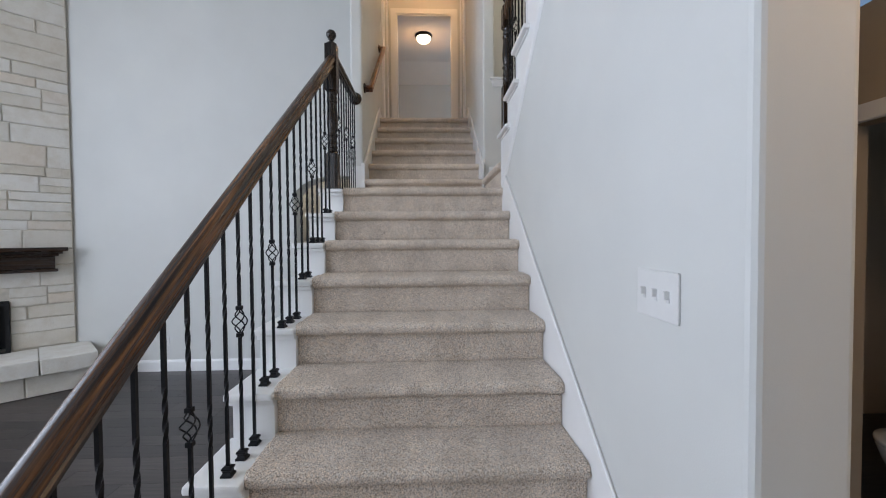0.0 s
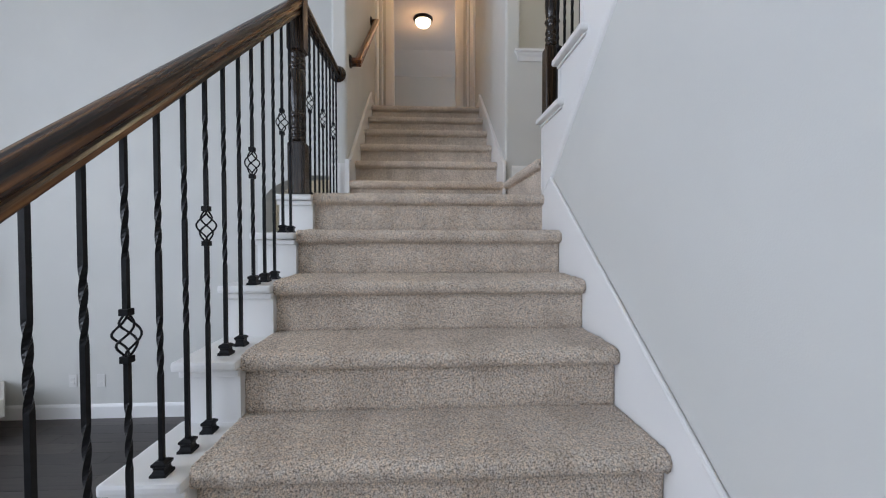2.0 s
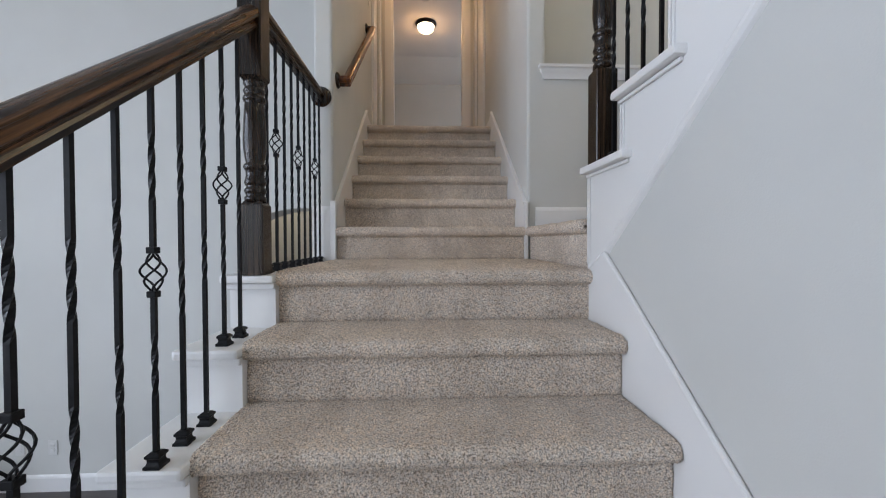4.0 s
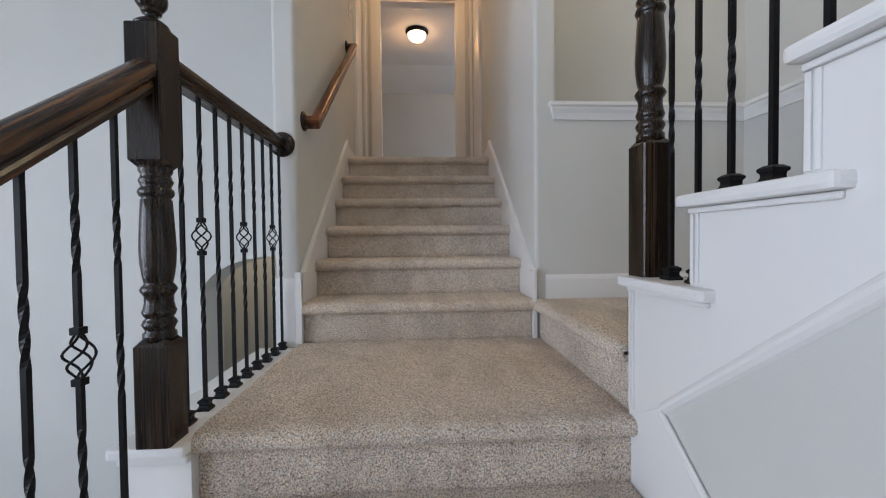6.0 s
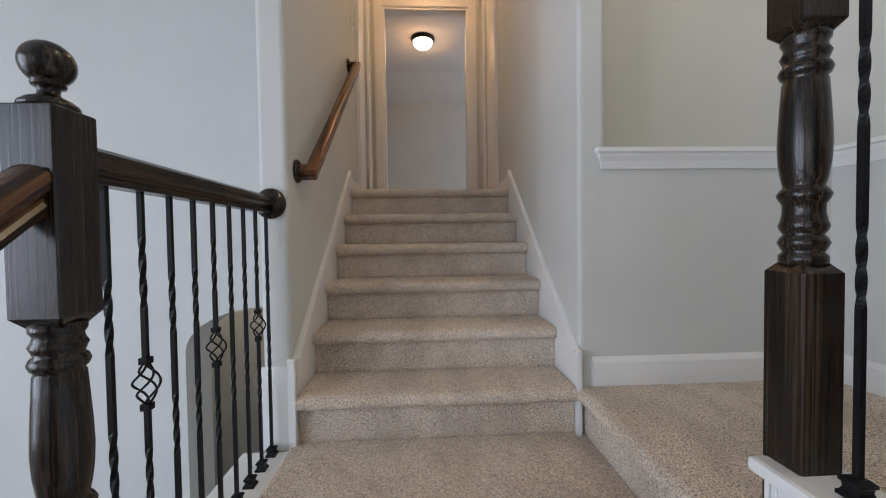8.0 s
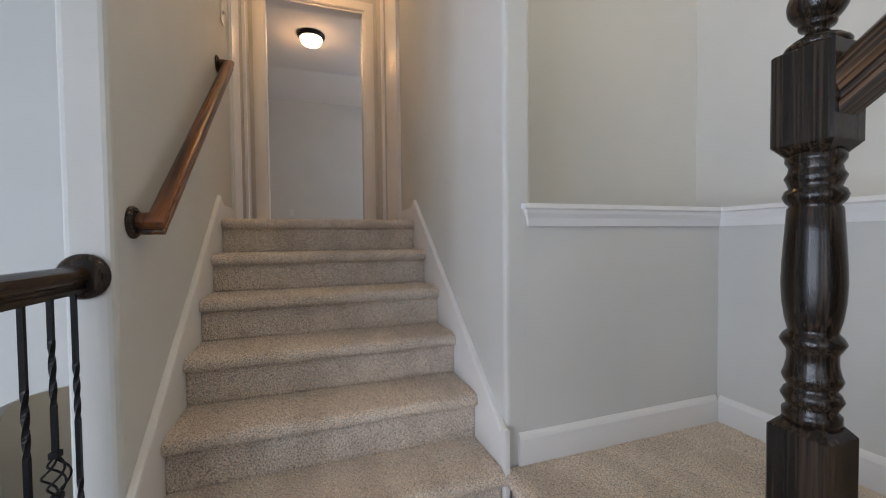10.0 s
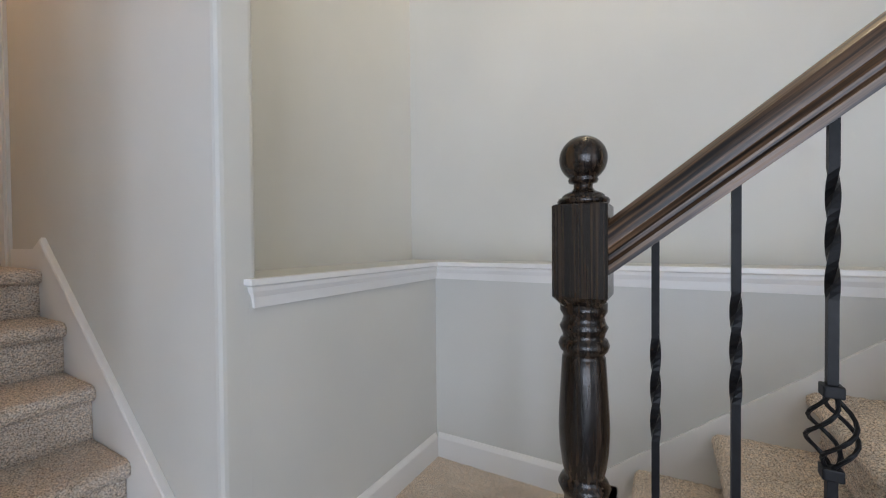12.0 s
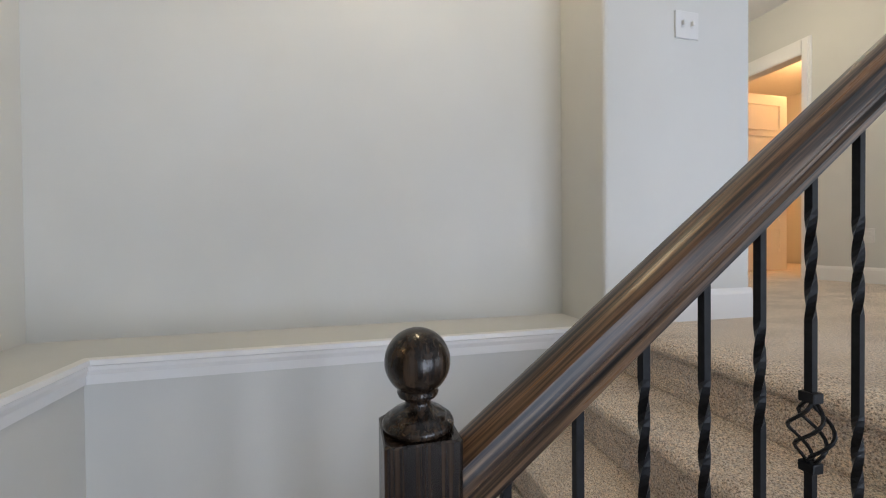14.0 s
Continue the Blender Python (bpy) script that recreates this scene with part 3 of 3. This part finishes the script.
part("skirt_board", prism(skirt3, "x", 1.571, 1.5845), TRIM, back, "white skirt board rising with the return flight")


# upper floor carpet
up_floor = bmesh.new()
add_box(up_floor, 0.60, 5.1, -3.9, nose3(16) - 0.118, HIGH - 0.012, HIGH)
add_box(up_floor, 2.3, 5.1, -7.0, -3.9, HIGH - 0.012, HIGH)
structure("floor_upper", up_floor, CARPET, "beige carpet of the upper floor", "floor")


# ---- newels, rails and balusters ----
def newel(x, y, z, heights, s, label):
    """heights: foot, top of the lower block, foot and top of the upper block, top of the ball."""
    h0, h1, h2, h3, h4 = heights
    n = thing("newel_post", x, y, z, label, "newel post", "newel posts of the staircase")
    def block(a, b, c0, c1):
        bm = bmesh.new()
        rings = []
        for h, r, c in ((a, s if not c0 else s - 0.012, 0.005), (a + (0.016 if c0 else 0.001), s, 0.0035), (b - (0.016 if c1 else 0.002), s, 0.0035), (b, s - 0.0015 if not c1 else s - 0.012, 0.005)):
            pts = []
            for sx, sy in ((1, 1), (-1, 1), (-1, -1), (1, -1)):
                q = [(sx * r, sy * (r - c)), (sx * (r - c), sy * r)]
                pts += q if sx * sy > 0 else q[::-1]
            rings.append([bm.verts.new((x + px, y + py, h)) for px, py in pts])
        for p, q in zip(rings, rings[1:]):
            for i in range(8):
                bm.faces.new((p[i], p[(i + 1) % 8], q[(i + 1) % 8], q[i]))
        bm.faces.new(rings[0][::-1])
        bm.faces.new(rings[-1])
        return bm
    part("base_block", block(h0, h1, False, True), WOOD_Z, n)
    part("upper_block", block(h2, h3, True, False), WOOD_Z, n)
    L = h2 - h1
    prof = [(0.036, -0.004), (0.036, 0.012), (0.030, 0.018), (0.034, 0.026), (0.038, 0.034), (0.034, 0.043), (0.029, 0.048), (0.034, 0.055), (0.037, 0.063), (0.034, 0.071), (0.031, 0.085), (0.031, 0.10), (0.036, 0.108), (0.040, 0.116), (0.036, 0.124), (0.030, 0.130)]
    body = [(0.031, 0.135), (0.034, 0.150), (0.0375, 0.18), (0.039, 0.215), (0.038, 0.25), (0.0355, 0.30), (0.033, 0.345)]
    k = (L - 0.075 - 0.135) / (0.345 - 0.135)
    prof += [(r, 0.135 + (h - 0.135) * k) for r, h in body]
    prof += [(r, L - 0.075 + h) for r, h in ((0.030, 0.004), (0.036, 0.010), (0.039, 0.018), (0.036, 0.026), (0.031, 0.030), (0.034, 0.038), (0.037, 0.045), (0.033, 0.052), (0.031, 0.060), (0.036, 0.068), (0.036, 0.080))]
    part("turned_shaft", lathe([(r * s / 0.0405, h) for r, h in prof], x, y, h1, 32), WOOD_Z, n, "turned shaft with beads", True)
    H = h4 - h3
    rb = 0.034
    ball = [(0.033, 0), (0.036, 0.002), (0.037, 0.006), (0.035, 0.010), (0.030, 0.011), (0.030, 0.014), (0.026, 0.017), (0.017, 0.021), (0.0135, 0.025), (0.0135, H - 2 * rb - 0.003), (0.020, H - 2 * rb - 0.001), (0.0215, H - 2 * rb + 0.003), (0.020, H - 2 * rb + 0.006)]
    zc = H - rb
    ball += [(rb * math.sin(a), zc - rb * math.cos(a)) for a in [math.pi * (0.205 + 0.795 * i / 20) for i in range(21)]]
    part("ball_finial", lathe(ball, x, y, h3, 32), WOOD_Z, n, "round ball finial", True)
    return n


NAX, NAY = -0.617, -0.035
NBX, NBY = 0.597, -0.028
newel(NAX - 0.005, NAY, LOW, (LOW - 0.011, 2.092, 2.496, 2.825, 2.930), 0.0392, "dark-stained turned wooden newel post at the landing edge")
newel(NBX + 0.005, NBY, MID, (MID - 0.004, 2.572, 2.955, 3.104, 3.206), 0.0378, "dark-stained turned newel post beginning the return flight")

RAIL = [(-0.022, 0), (0.022, 0), (0.024, 0.012), (0.019, 0.018), (0.020, 0.024), (0.031, 0.034), (0.033, 0.046), (0.029, 0.060), (0.018, 0.069), (0.0, 0.072), (-0.018, 0.069), (-0.029, 0.060), (-0.033, 0.046), (-0.031, 0.034), (-0.020, 0.024), (-0.019, 0.018), (-0.024, 0.012)]


def rail(path, parent, label, material=WOOD_Y, size=1.0):
    """path: points of the rail's underside, in one upright plane along y."""
    bm = bmesh.new()
    rows = []
    for i, p in enumerate(path):
        a, b = Vector(path[max(0, i - 1)]), Vector(path[min(len(path) - 1, i + 1)])
        w = (b - a).normalized()
        across = Vector((1, 0, 0))
        rows.append((p, across, across.cross(w) if across.cross(w).z > 0 else -across.cross(w)))
    add_sweep(bm, [(u * size * 0.88, v * size * 0.88) for u, v in RAIL], rows)
    return part("handrail", bm, material, parent, label, True)


def sharpen(ob, degrees=40):
    ob.data.set_sharp_from_angle(angle=radians(degrees))


def bar(length, basket, drop):
    """A square iron bar with two twisted lengths, and a basket in the middle of some. Stands on z = 0."""
    bm = bmesh.new()
    s = 0.0048
    mid = length - drop
    twists = [(mid - 0.19, mid - 0.053), (mid + 0.083, mid + 0.223)] if not basket else [(mid - 0.27, mid - 0.13), (mid + 0.15, mid + 0.30)]
    zs = {0.0, length}
    for a, b in twists:
        for i in range(17):
            zs.add(a + (b - a) * i / 16)
    gap = (mid - 0.042, mid + 0.042)
    zs |= set(gap) if basket else set()
    zs = sorted(z for z in zs if 0 <= z <= length)
    def turn(z):
        total = 0
        for a, b in twists:
            total += 2 * math.pi * 0.75 * min(1, max(0, (z - a) / (b - a)))
        return total
    def ring(z):
        return [bm.verts.new((s * 1.414 * math.cos(turn(z) + math.pi / 4 + i * math.pi / 2), s * 1.414 * math.sin(turn(z) + math.pi / 4 + i * math.pi / 2), z)) for i in range(4)]
    runs = [[z for z in zs if z <= gap[0]], [z for z in zs if z >= gap[1]]] if basket else [zs]
    for run in runs:
        rings = [ring(z) for z in run]
        for p, q in zip(rings, rings[1:]):
            for i in range(4):
                bm.faces.new((p[i], p[(i + 1) % 4], q[(i + 1) % 4], q[i]))
        bm.faces.new(rings[0][::-1])
        bm.faces.new(rings[-1])
    me = bpy.data.meshes.new("baluster")
    bmesh.ops.recalc_face_normals(bm, faces=bm.faces)
    bm.to_mesh(me)
    bm.free()
    me.materials.append(IRON)
    return me


def basket_mesh():
    """Four wires that wind round a hollow, between two collars; its middle is at z = 0."""
    bm = bmesh.new()
    r0, hh = 0.0024, 0.042
    for j in range(4):
        rows = []
        pts = []
        for i in range(15):
            f = i / 14
            a = j * math.pi / 2 + math.pi * 1.25 * f
            r = 0.004 + 0.0195 * math.sin(math.pi * f) ** 1.15
            pts.append(Vector((r * math.cos(a), r * math.sin(a), -hh + 2 * hh * f)))
        for i, p in enumerate(pts):
            w = (pts[min(14, i + 1)] - pts[max(0, i - 1)]).normalized()
            u = w.cross(Vector((0, 0, 1)) if abs(w.z) < 0.95 else Vector((1, 0, 0))).normalized()
            rows.append((p, u, w.cross(u)))
        add_sweep(bm, [(r0 * math.cos(a), r0 * math.sin(a)) for a in [2 * math.pi * i / 6 for i in range(6)]], rows)
    for z in (-0.054, 0.040):
        add_box(bm, -0.0095, 0.0095, -0.0095, 0.0095, z, z + 0.014, 0.002)
    me = bpy.data.meshes.new("basket")
    bmesh.ops.recalc_face_normals(bm, faces=bm.faces)
    bm.to_mesh(me)
    bm.free()
    me.materials.append(IRON)
    return me


def shoe_mesh():
    bm = bmesh.new()
    rows = [(0.0175, 0), (0.0175, 0.006), (0.014, 0.009), (0.012, 0.014), (0.0125, 0.020), (0.0155, 0.023), (0.0155, 0.028), (0.009, 0.033)]
    rings = [[bm.verts.new((sx * r, sy * r, z)) for sx, sy in ((1, 1), (-1, 1), (-1, -1), (1, -1))] for r, z in rows]
    for p, q in zip(rings, rings[1:]):
        for i in range(4):
            bm.faces.new((p[i], p[(i + 1) % 4], q[(i + 1) % 4], q[i]))
    bm.faces.new(rings[0][::-1])
    bm.faces.new(rings[-1])
    me = bpy.data.meshes.new("shoe")
    bm.to_mesh(me)
    bm.free()
    me.materials.append(IRON)
    return me


BASKET, SHOE = basket_mesh(), shoe_mesh()


def baluster(x, y, z, length, basket, parent, drop=0.39):
    b = part_mesh("baluster", bar(length, basket, drop), IRON)
    b.location = (x, y, z)
    put_under(b, parent)
    for name, me, h in [("shoe", SHOE, 0.0)] + ([("basket", BASKET, length - drop)] if basket else []):
        o = part_mesh(name, me, IRON)
        o.location = (x, y, z + h)
        put_under(o, b)


def under1(y):
    return 2.682 + 0.785 * (y + 0.05)


rake = thing("stair_railing", NAX, -1.2, 0.6, "dark wooden handrail on black twisted iron balusters", "railing", "stair railings")
sharpen(rail([(NAX, y, under1(y)) for y in (-2.45, -0.045)], rake, "dark-stained oak handrail", WOOD_UP_LIT), 30)
for i in range(23):
    y = -0.166 - 0.0962 * i
    k = max(j for j in range(1, 11) if nose1(j) - 0.035 <= y - 0.0175) if y - 0.0175 > nose1(1) - 0.035 else 0
    z = k * R - 0.012
    if k:
        baluster(NAX, y, z, under1(y) - z + 0.006, i % 3 == 1, rake, 0.408)
guard = thing("stair_railing", NAX, 0.4, LOW, "level dark handrail on black iron balusters beside the landing", "railing", "stair railings")
sharpen(rail([(NAX, y, 2.722) for y in (-0.01, 0.788)], guard, "dark-stained oak handrail"), 30)
for i in range(9):
    y = 0.762 - 0.0885 * i
    baluster(NAX, y, LOW - 0.012, 2.722 - LOW + 0.016, i % 3 == 1, guard)
bm = lathe([(0.056, 0), (0.056, 0.006), (0.050, 0.012), (0.044, 0.016), (0.040, 0.022), (0.001, 0.022)], 0, 0, 0, 32)
ros = part("rosette", bm, WOOD_Y, None, "round dark wooden wall rosette", True)
ros.matrix_basis = pose(-0.612, 0.7985, 2.758, 90)
put_under(ros, guard)


def under3(y):
    return 3.022 + 0.775 * (-y - 0.09)


ret = thing("stair_railing", NBX, -0.6, 12 * R, "dark handrail on black iron balusters of the return flight", "railing", "stair railings")
sharpen(rail([(NBX, y, under3(y)) for y in (-0.036, -1.18)], ret, "dark-stained oak handrail", WOOD_BACK_LIT), 30)
for i in range(12):
    y = -0.122 - 0.0877 * i
    k = min(16, max(j for j in range(12, 17) if 0.004 - G3 * (j - 12) >= y + 0.012))
    baluster(NBX, y, k * R, under3(y) - k * R + 0.006, i % 3 == 2, ret, 0.357)

# wall handrail of the upper flight
wall_rail = thing("wall_handrail", -0.5, 0.98, 2.9, "dark wooden handrail on the wall with returned ends", "handrail")
ENDS = ((0.925, 2.872), (2.065, 3.785))
way = Vector((0, ENDS[1][0] - ENDS[0][0], ENDS[1][1] - ENDS[0][1])).normalized()
lift, side = Vector((1, 0, 0)).cross(way), Vector((1, 0, 0))
bm = bmesh.new()
rows = [((-0.540, *ENDS[0]), -way, lift), ((-0.490, *ENDS[0]), side - way, lift), ((-0.490, *ENDS[1]), side + way, lift), ((-0.540, *ENDS[1]), way, lift)]
add_sweep(bm, [(u * 0.78, v * 0.78) for u, v in RAIL], rows)
sharpen(part("handrail", bm, WOOD_RED, wall_rail, "", True), 30)
for y, z in ENDS:
    y, z = y + lift.y * 0.03, z + lift.z * 0.03
    r = part("rosette", lathe([(0.046, 0), (0.046, 0.006), (0.040, 0.012), (0.032, 0.016), (0.001, 0.016)], 0, 0, 0, 28), WOOD_Y, None, "", True)
    r.matrix_basis = pose(-0.5495, y, z, 0, 90)
    put_under(r, wall_rail)


# ---- lamps, switches, outlets ----
def ceiling_lamp(x, y, z, label):
    l = thing("ceiling_light", x, y, z, label, "ceiling light", "flush ceiling lights")
    part("pan", lathe([(0.165, 0), (0.168, -0.012), (0.160, -0.030), (0.140, -0.040), (0.138, -0.046), (0.10, -0.046)], x, y, z, 36), BRONZE, l, "dark bronze pan", True)
    part("globe", lathe([(0.134, -0.044), (0.132, -0.066), (0.120, -0.095), (0.095, -0.120), (0.060, -0.136), (0.02, -0.142), (0.001, -0.142)], x, y, z, 36), GLOBE, l, "lit frosted glass bowl", True).visible_shadow = False
    return l


ceiling_lamp(-0.02, 4.80, 5.40, "flush ceiling light with a lit frosted bowl")
ceiling_lamp(0.0, 2.55, TOP, "flush ceiling light over the stair head")
ceiling_lamp(1.15, -0.1, TOP, "flush ceiling light high over the landing")


def smoke_detector(x, y, z):
    d = thing("smoke_detector", x, y, z, "round white smoke detector on the room's ceiling", "smoke detector")
    part("base", lathe([(0.066, 0), (0.068, -0.004), (0.066, -0.010), (0.050, -0.011)], x, y, z, 28), PLASTIC, d, "", True)
    part("cover", lathe([(0.058, -0.010), (0.056, -0.026), (0.048, -0.036), (0.020, -0.040), (0.002, -0.040)], x, y, z, 28), PLASTIC, d, "domed white cover", True)
    part("button", lathe([(0.010, -0.039), (0.010, -0.043), (0.001, -0.044)], x + 0.02, y, z, 14), SLOT, d, "grey test button", True)
    return d


smoke_detector(-0.025, 4.155, 5.40)


def wall_plate(name, m, gangs, toggles, label, category):
    """A plate in its own x, z plane, its face towards -y."""
    w = 0.07 + 0.046 * (gangs - 1)
    p = thing(name, 0, 0, 0, label, category)
    p.matrix_basis = m
    part("plate", box(-w / 2, w / 2, -0.006, 0, -0.057, 0.057, 0.003), PLASTIC, p).matrix_basis = Matrix()
    for i in range(gangs):
        x = (i - (gangs - 1) / 2) * 0.046
        if toggles:
            part("toggle", box(x - 0.005, x + 0.005, -0.018, -0.0062, -0.004, 0.014, 0.002), PLASTIC, p, "small white toggle").matrix_basis = Matrix()
            part("slot", box(x - 0.006, x + 0.006, -0.0075, -0.0062, -0.013, 0.013), SLOT, p).matrix_basis = Matrix()
        else:
            for z in (-0.02, 0.02):
                part("socket", box(x - 0.016, x + 0.016, -0.0085, -0.0062, z - 0.014, z + 0.014, 0.002), PLASTIC, p).matrix_basis = Matrix()
                for dx in (-0.006, 0.006):
                    part("slot", box(x + dx - 0.001, x + dx + 0.001, -0.0095, -0.0087, z - 0.005, z + 0.005), SLOT, p).matrix_basis = Matrix()
    return p


wall_plate("light_switch", pose(0.5715, -1.885, 1.352, 0, 0, -90), 3, True, "white triple light switch on the stair wall", "switch")
wall_plate("light_switch", pose(1.5595, -1.345, 4.20, 0, 0, -90), 2, True, "white double light switch on the wall pier", "switch")
wall_plate("wall_outlet", pose(1.5595, -1.449, 3.32, 0, 0, -90), 1, False, "white outlet low on the wall pier", "outlet")
wall_plate("wall_outlet", pose(-2.955, 1.7395, 0.345), 1, False, "white outlet low on the far wall", "outlet")
wall_plate("wall_outlet", pose(-3.2, 1.7395, 0.345), 1, False, "white outlet beside the fireplace wall", "outlet")
wall_plate("wall_outlet", pose(2.366, -3.8995, 3.33, 0, 0, 180), 1, False, "white outlet on the upstairs wall", "outlet")
wall_plate("wall_outlet", pose(-0.36, 6.5995, 3.30), 1, False, "white outlet on the room's far wall", "outlet")
wall_plate("light_switch", pose(-1.75, 3.2995, 1.2), 1, True, "white light switch in the passage", "switch")
wall_plate("light_switch", pose(-0.5495, 2.21, 4.17, 0, 0, 90), 1, True, "white light switch near the stair head", "switch")


# ---- fireplace ----
P0, D, N = Vector((-3.93, 1.72, 0)), Vector((-0.7071, -0.7071, 0)), Vector((0.7071, -0.7071, 0))
FACE = Matrix(((D.x, N.x, 0, P0.x), (D.y, N.y, 0, P0.y), (0, 0, 1, 0), (0, 0, 0, 1)))
fire = thing("fireplace", -4.5, 1.1, 0, "pale limestone corner fireplace with a raised stone hearth", "fireplace")
bm = bmesh.new()
for a, b, c, e in ((0.0, 0.49, 0, TOP), (1.36, 1.92, 0, TOP), (0.49, 1.36, 0.88, TOP), (0.49, 1.36, 0, 0.32)):
    add_box(bm, a, b, -0.2, 0.0, c, e, 0, FACE)
part("backing", bm, MORTAR, fire, "mortar behind the stones")


def stone(u0, u1, z0, z1, depth, rng, parent, name="stone", w0=0.0):
    g = 0.005
    u0, u1, z0, z1 = u0 + g, u1 - g, z0 + g, z1 - g
    c = min(0.006, (z1 - z0) * 0.2)
    bm = bmesh.new()
    j = lambda s: rng.uniform(-s, s)
    rings = []
    for inset, w in ((0, w0), (0, w0 + depth - 0.005), (c, w0 + depth + j(0.002))):
        ring = []
        us, zs = (u0 + inset, (u0 + u1) / 2, u1 - inset), (z0 + inset, z1 - inset)
        for u, z in ((us[0], zs[0]), (us[1], zs[0]), (us[2], zs[0]), (us[2], zs[1]), (us[1], zs[1]), (us[0], zs[1])):
            ring.append(bm.verts.new(FACE @ Vector((u + j(0.004), w + j(0.002), z + j(0.005)))))
        rings.append(ring)
    for p, q in zip(rings, rings[1:]):
        for i in range(6):
            bm.faces.new((p[i], p[(i + 1) % 6], q[(i + 1) % 6], q[i]))
    bm.faces.new(rings[-1])
    return part(name, bm, STONE, parent)


rng = random.Random(7)
z = 0.36
while z < TOP - 0.05:
    h = rng.choice((0.10, 0.14, 0.17, 0.20, 0.23))
    if z + h > TOP - 0.08:
        h = TOP - z
    u = 0.0
    while u < 1.90:
        w = min(rng.uniform(0.18, 0.62), 1.92 - u)
        if 1.92 - u - w < 0.12:
            w = 1.92 - u
        if z < 0.88 and u < 0.49 < u + w + 0.1:
            w = 0.49 - u
        if z < 0.87 and 0.48 < u < 1.36:
            u = 1.36
            continue
        if h > 0.15 and w < 0.34 and rng.random() < 0.6:
            s = h * rng.uniform(0.4, 0.6)
            stone(u, u + w, z, z + s, rng.uniform(0.009, 0.018), rng, fire)
            stone(u, u + w, z + s, z + h, rng.uniform(0.009, 0.018), rng, fire)
        else:
            stone(u, u + w, z, z + h, rng.uniform(0.009, 0.018), rng, fire)
        u += w
    z += h
# hearth
hearth = part("hearth", box(-0.08, 1.9, 0, 0.58, 0, 0.34, 0, FACE), MORTAR, fire, "raised hearth of large limestone blocks")
for z0, z1, cuts, proud in ((0.0, 0.205, (-0.085, 0.40, 0.95, 1.5, 1.9), 0.03), (0.205, 0.362, (-0.12, 0.30, 0.86, 1.40, 1.9), 0.07)):
    for a, b in zip(cuts, cuts[1:]):
        stone(a, b, z0, z1, 0.58 + proud, rng, hearth, "stone", 0.0 if z0 == 0 else 0.03)
part("firebox", box(0.49, 1.36, -0.45, -0.40, 0.32, 0.88, 0, FACE), DARKMETAL, fire, "black metal firebox")
bm = bmesh.new()
for a, b, c, e in ((0.49, 0.525, 0.33, 0.87), (1.325, 1.36, 0.33, 0.87), (0.525, 1.325, 0.835, 0.87), (0.525, 1.325, 0.33, 0.365)):
    add_box(bm, a, b, 0.0, 0.055, c, e, 0, FACE)
part("surround", bm, DARKMETAL, fire, "black metal surround")
mantel = thing("mantel_shelf", -4.5, 1.0, 1.16, "dark-stained wooden mantel shelf with stepped moulding", "mantel")
for a, b, w, c, e in ((0.13, 1.79, 0.11, 1.165, 1.195), (0.15, 1.77, 0.095, 1.196, 1.33), (0.12, 1.80, 0.12, 1.331, 1.355), (0.09, 1.83, 0.15, 1.356, 1.385), (0.05, 1.87, 0.19, 1.386, 1.425)):
    part("shelf" if e > 1.4 else "moulding", box(a, b, 0.03, w, c, e, 0.006, FACE), WOOD_X, mantel)


# ---- powder room ----
wc = thing("toilet", 2.60, -0.92, 0, "white ceramic toilet with closed lid and tank", "toilet")
part("bowl", lathe([(0.10, 0), (0.12, 0.02), (0.10, 0.10), (0.11, 0.20), (0.16, 0.30), (0.185, 0.375), (0.185, 0.39), (0.15, 0.39)], 2.57, -0.92, 0, 28), CERAMIC, wc, "", True)
part("lid", lathe([(0.188, 0), (0.192, 0.008), (0.188, 0.024), (0.12, 0.032), (0.01, 0.034)], 2.57, -0.92, 0.391, 28), CERAMIC, wc, "closed white lid", True)
part("tank", box(2.78, 2.97, -1.14, -0.70, 0.36, 0.74, 0.02), CERAMIC, wc)
part("pedestal", box(2.60, 2.90, -1.02, -0.82, 0.0, 0.38, 0.03), CERAMIC, wc)


# ---- floor boards ----
rng = random.Random(3)
boards = tagged(new("floor_boards"), "dark grey-brown wooden floor boards", "floor", "", "structure")
pool = {}
y = 1.735
while y > -6.4:
    x = -5.29 - rng.uniform(0, 0.9)
    near = y > -2.6
    while x < 2.39:
        length = rng.choice((0.9, 1.2, 1.5)) if near else 3.9
        a, b = max(x, -5.29), min(x + length, 2.39)
        if b - a > 0.05:
            key = round(b - a, 2)
            if key not in pool:
                bm = box(0.0008, key - 0.0008, -0.1492, -0.0008, -0.011, 0.0, 0.0015)
                me = bpy.data.meshes.new("plank")
                bm.to_mesh(me)
                bm.free()
                me.materials.append(PLANK)
                pool[key] = me
            o = new("plank", pool[key])
            o.location = (a, y, 0)
            o.parent = boards
        x += length
    y -= 0.15
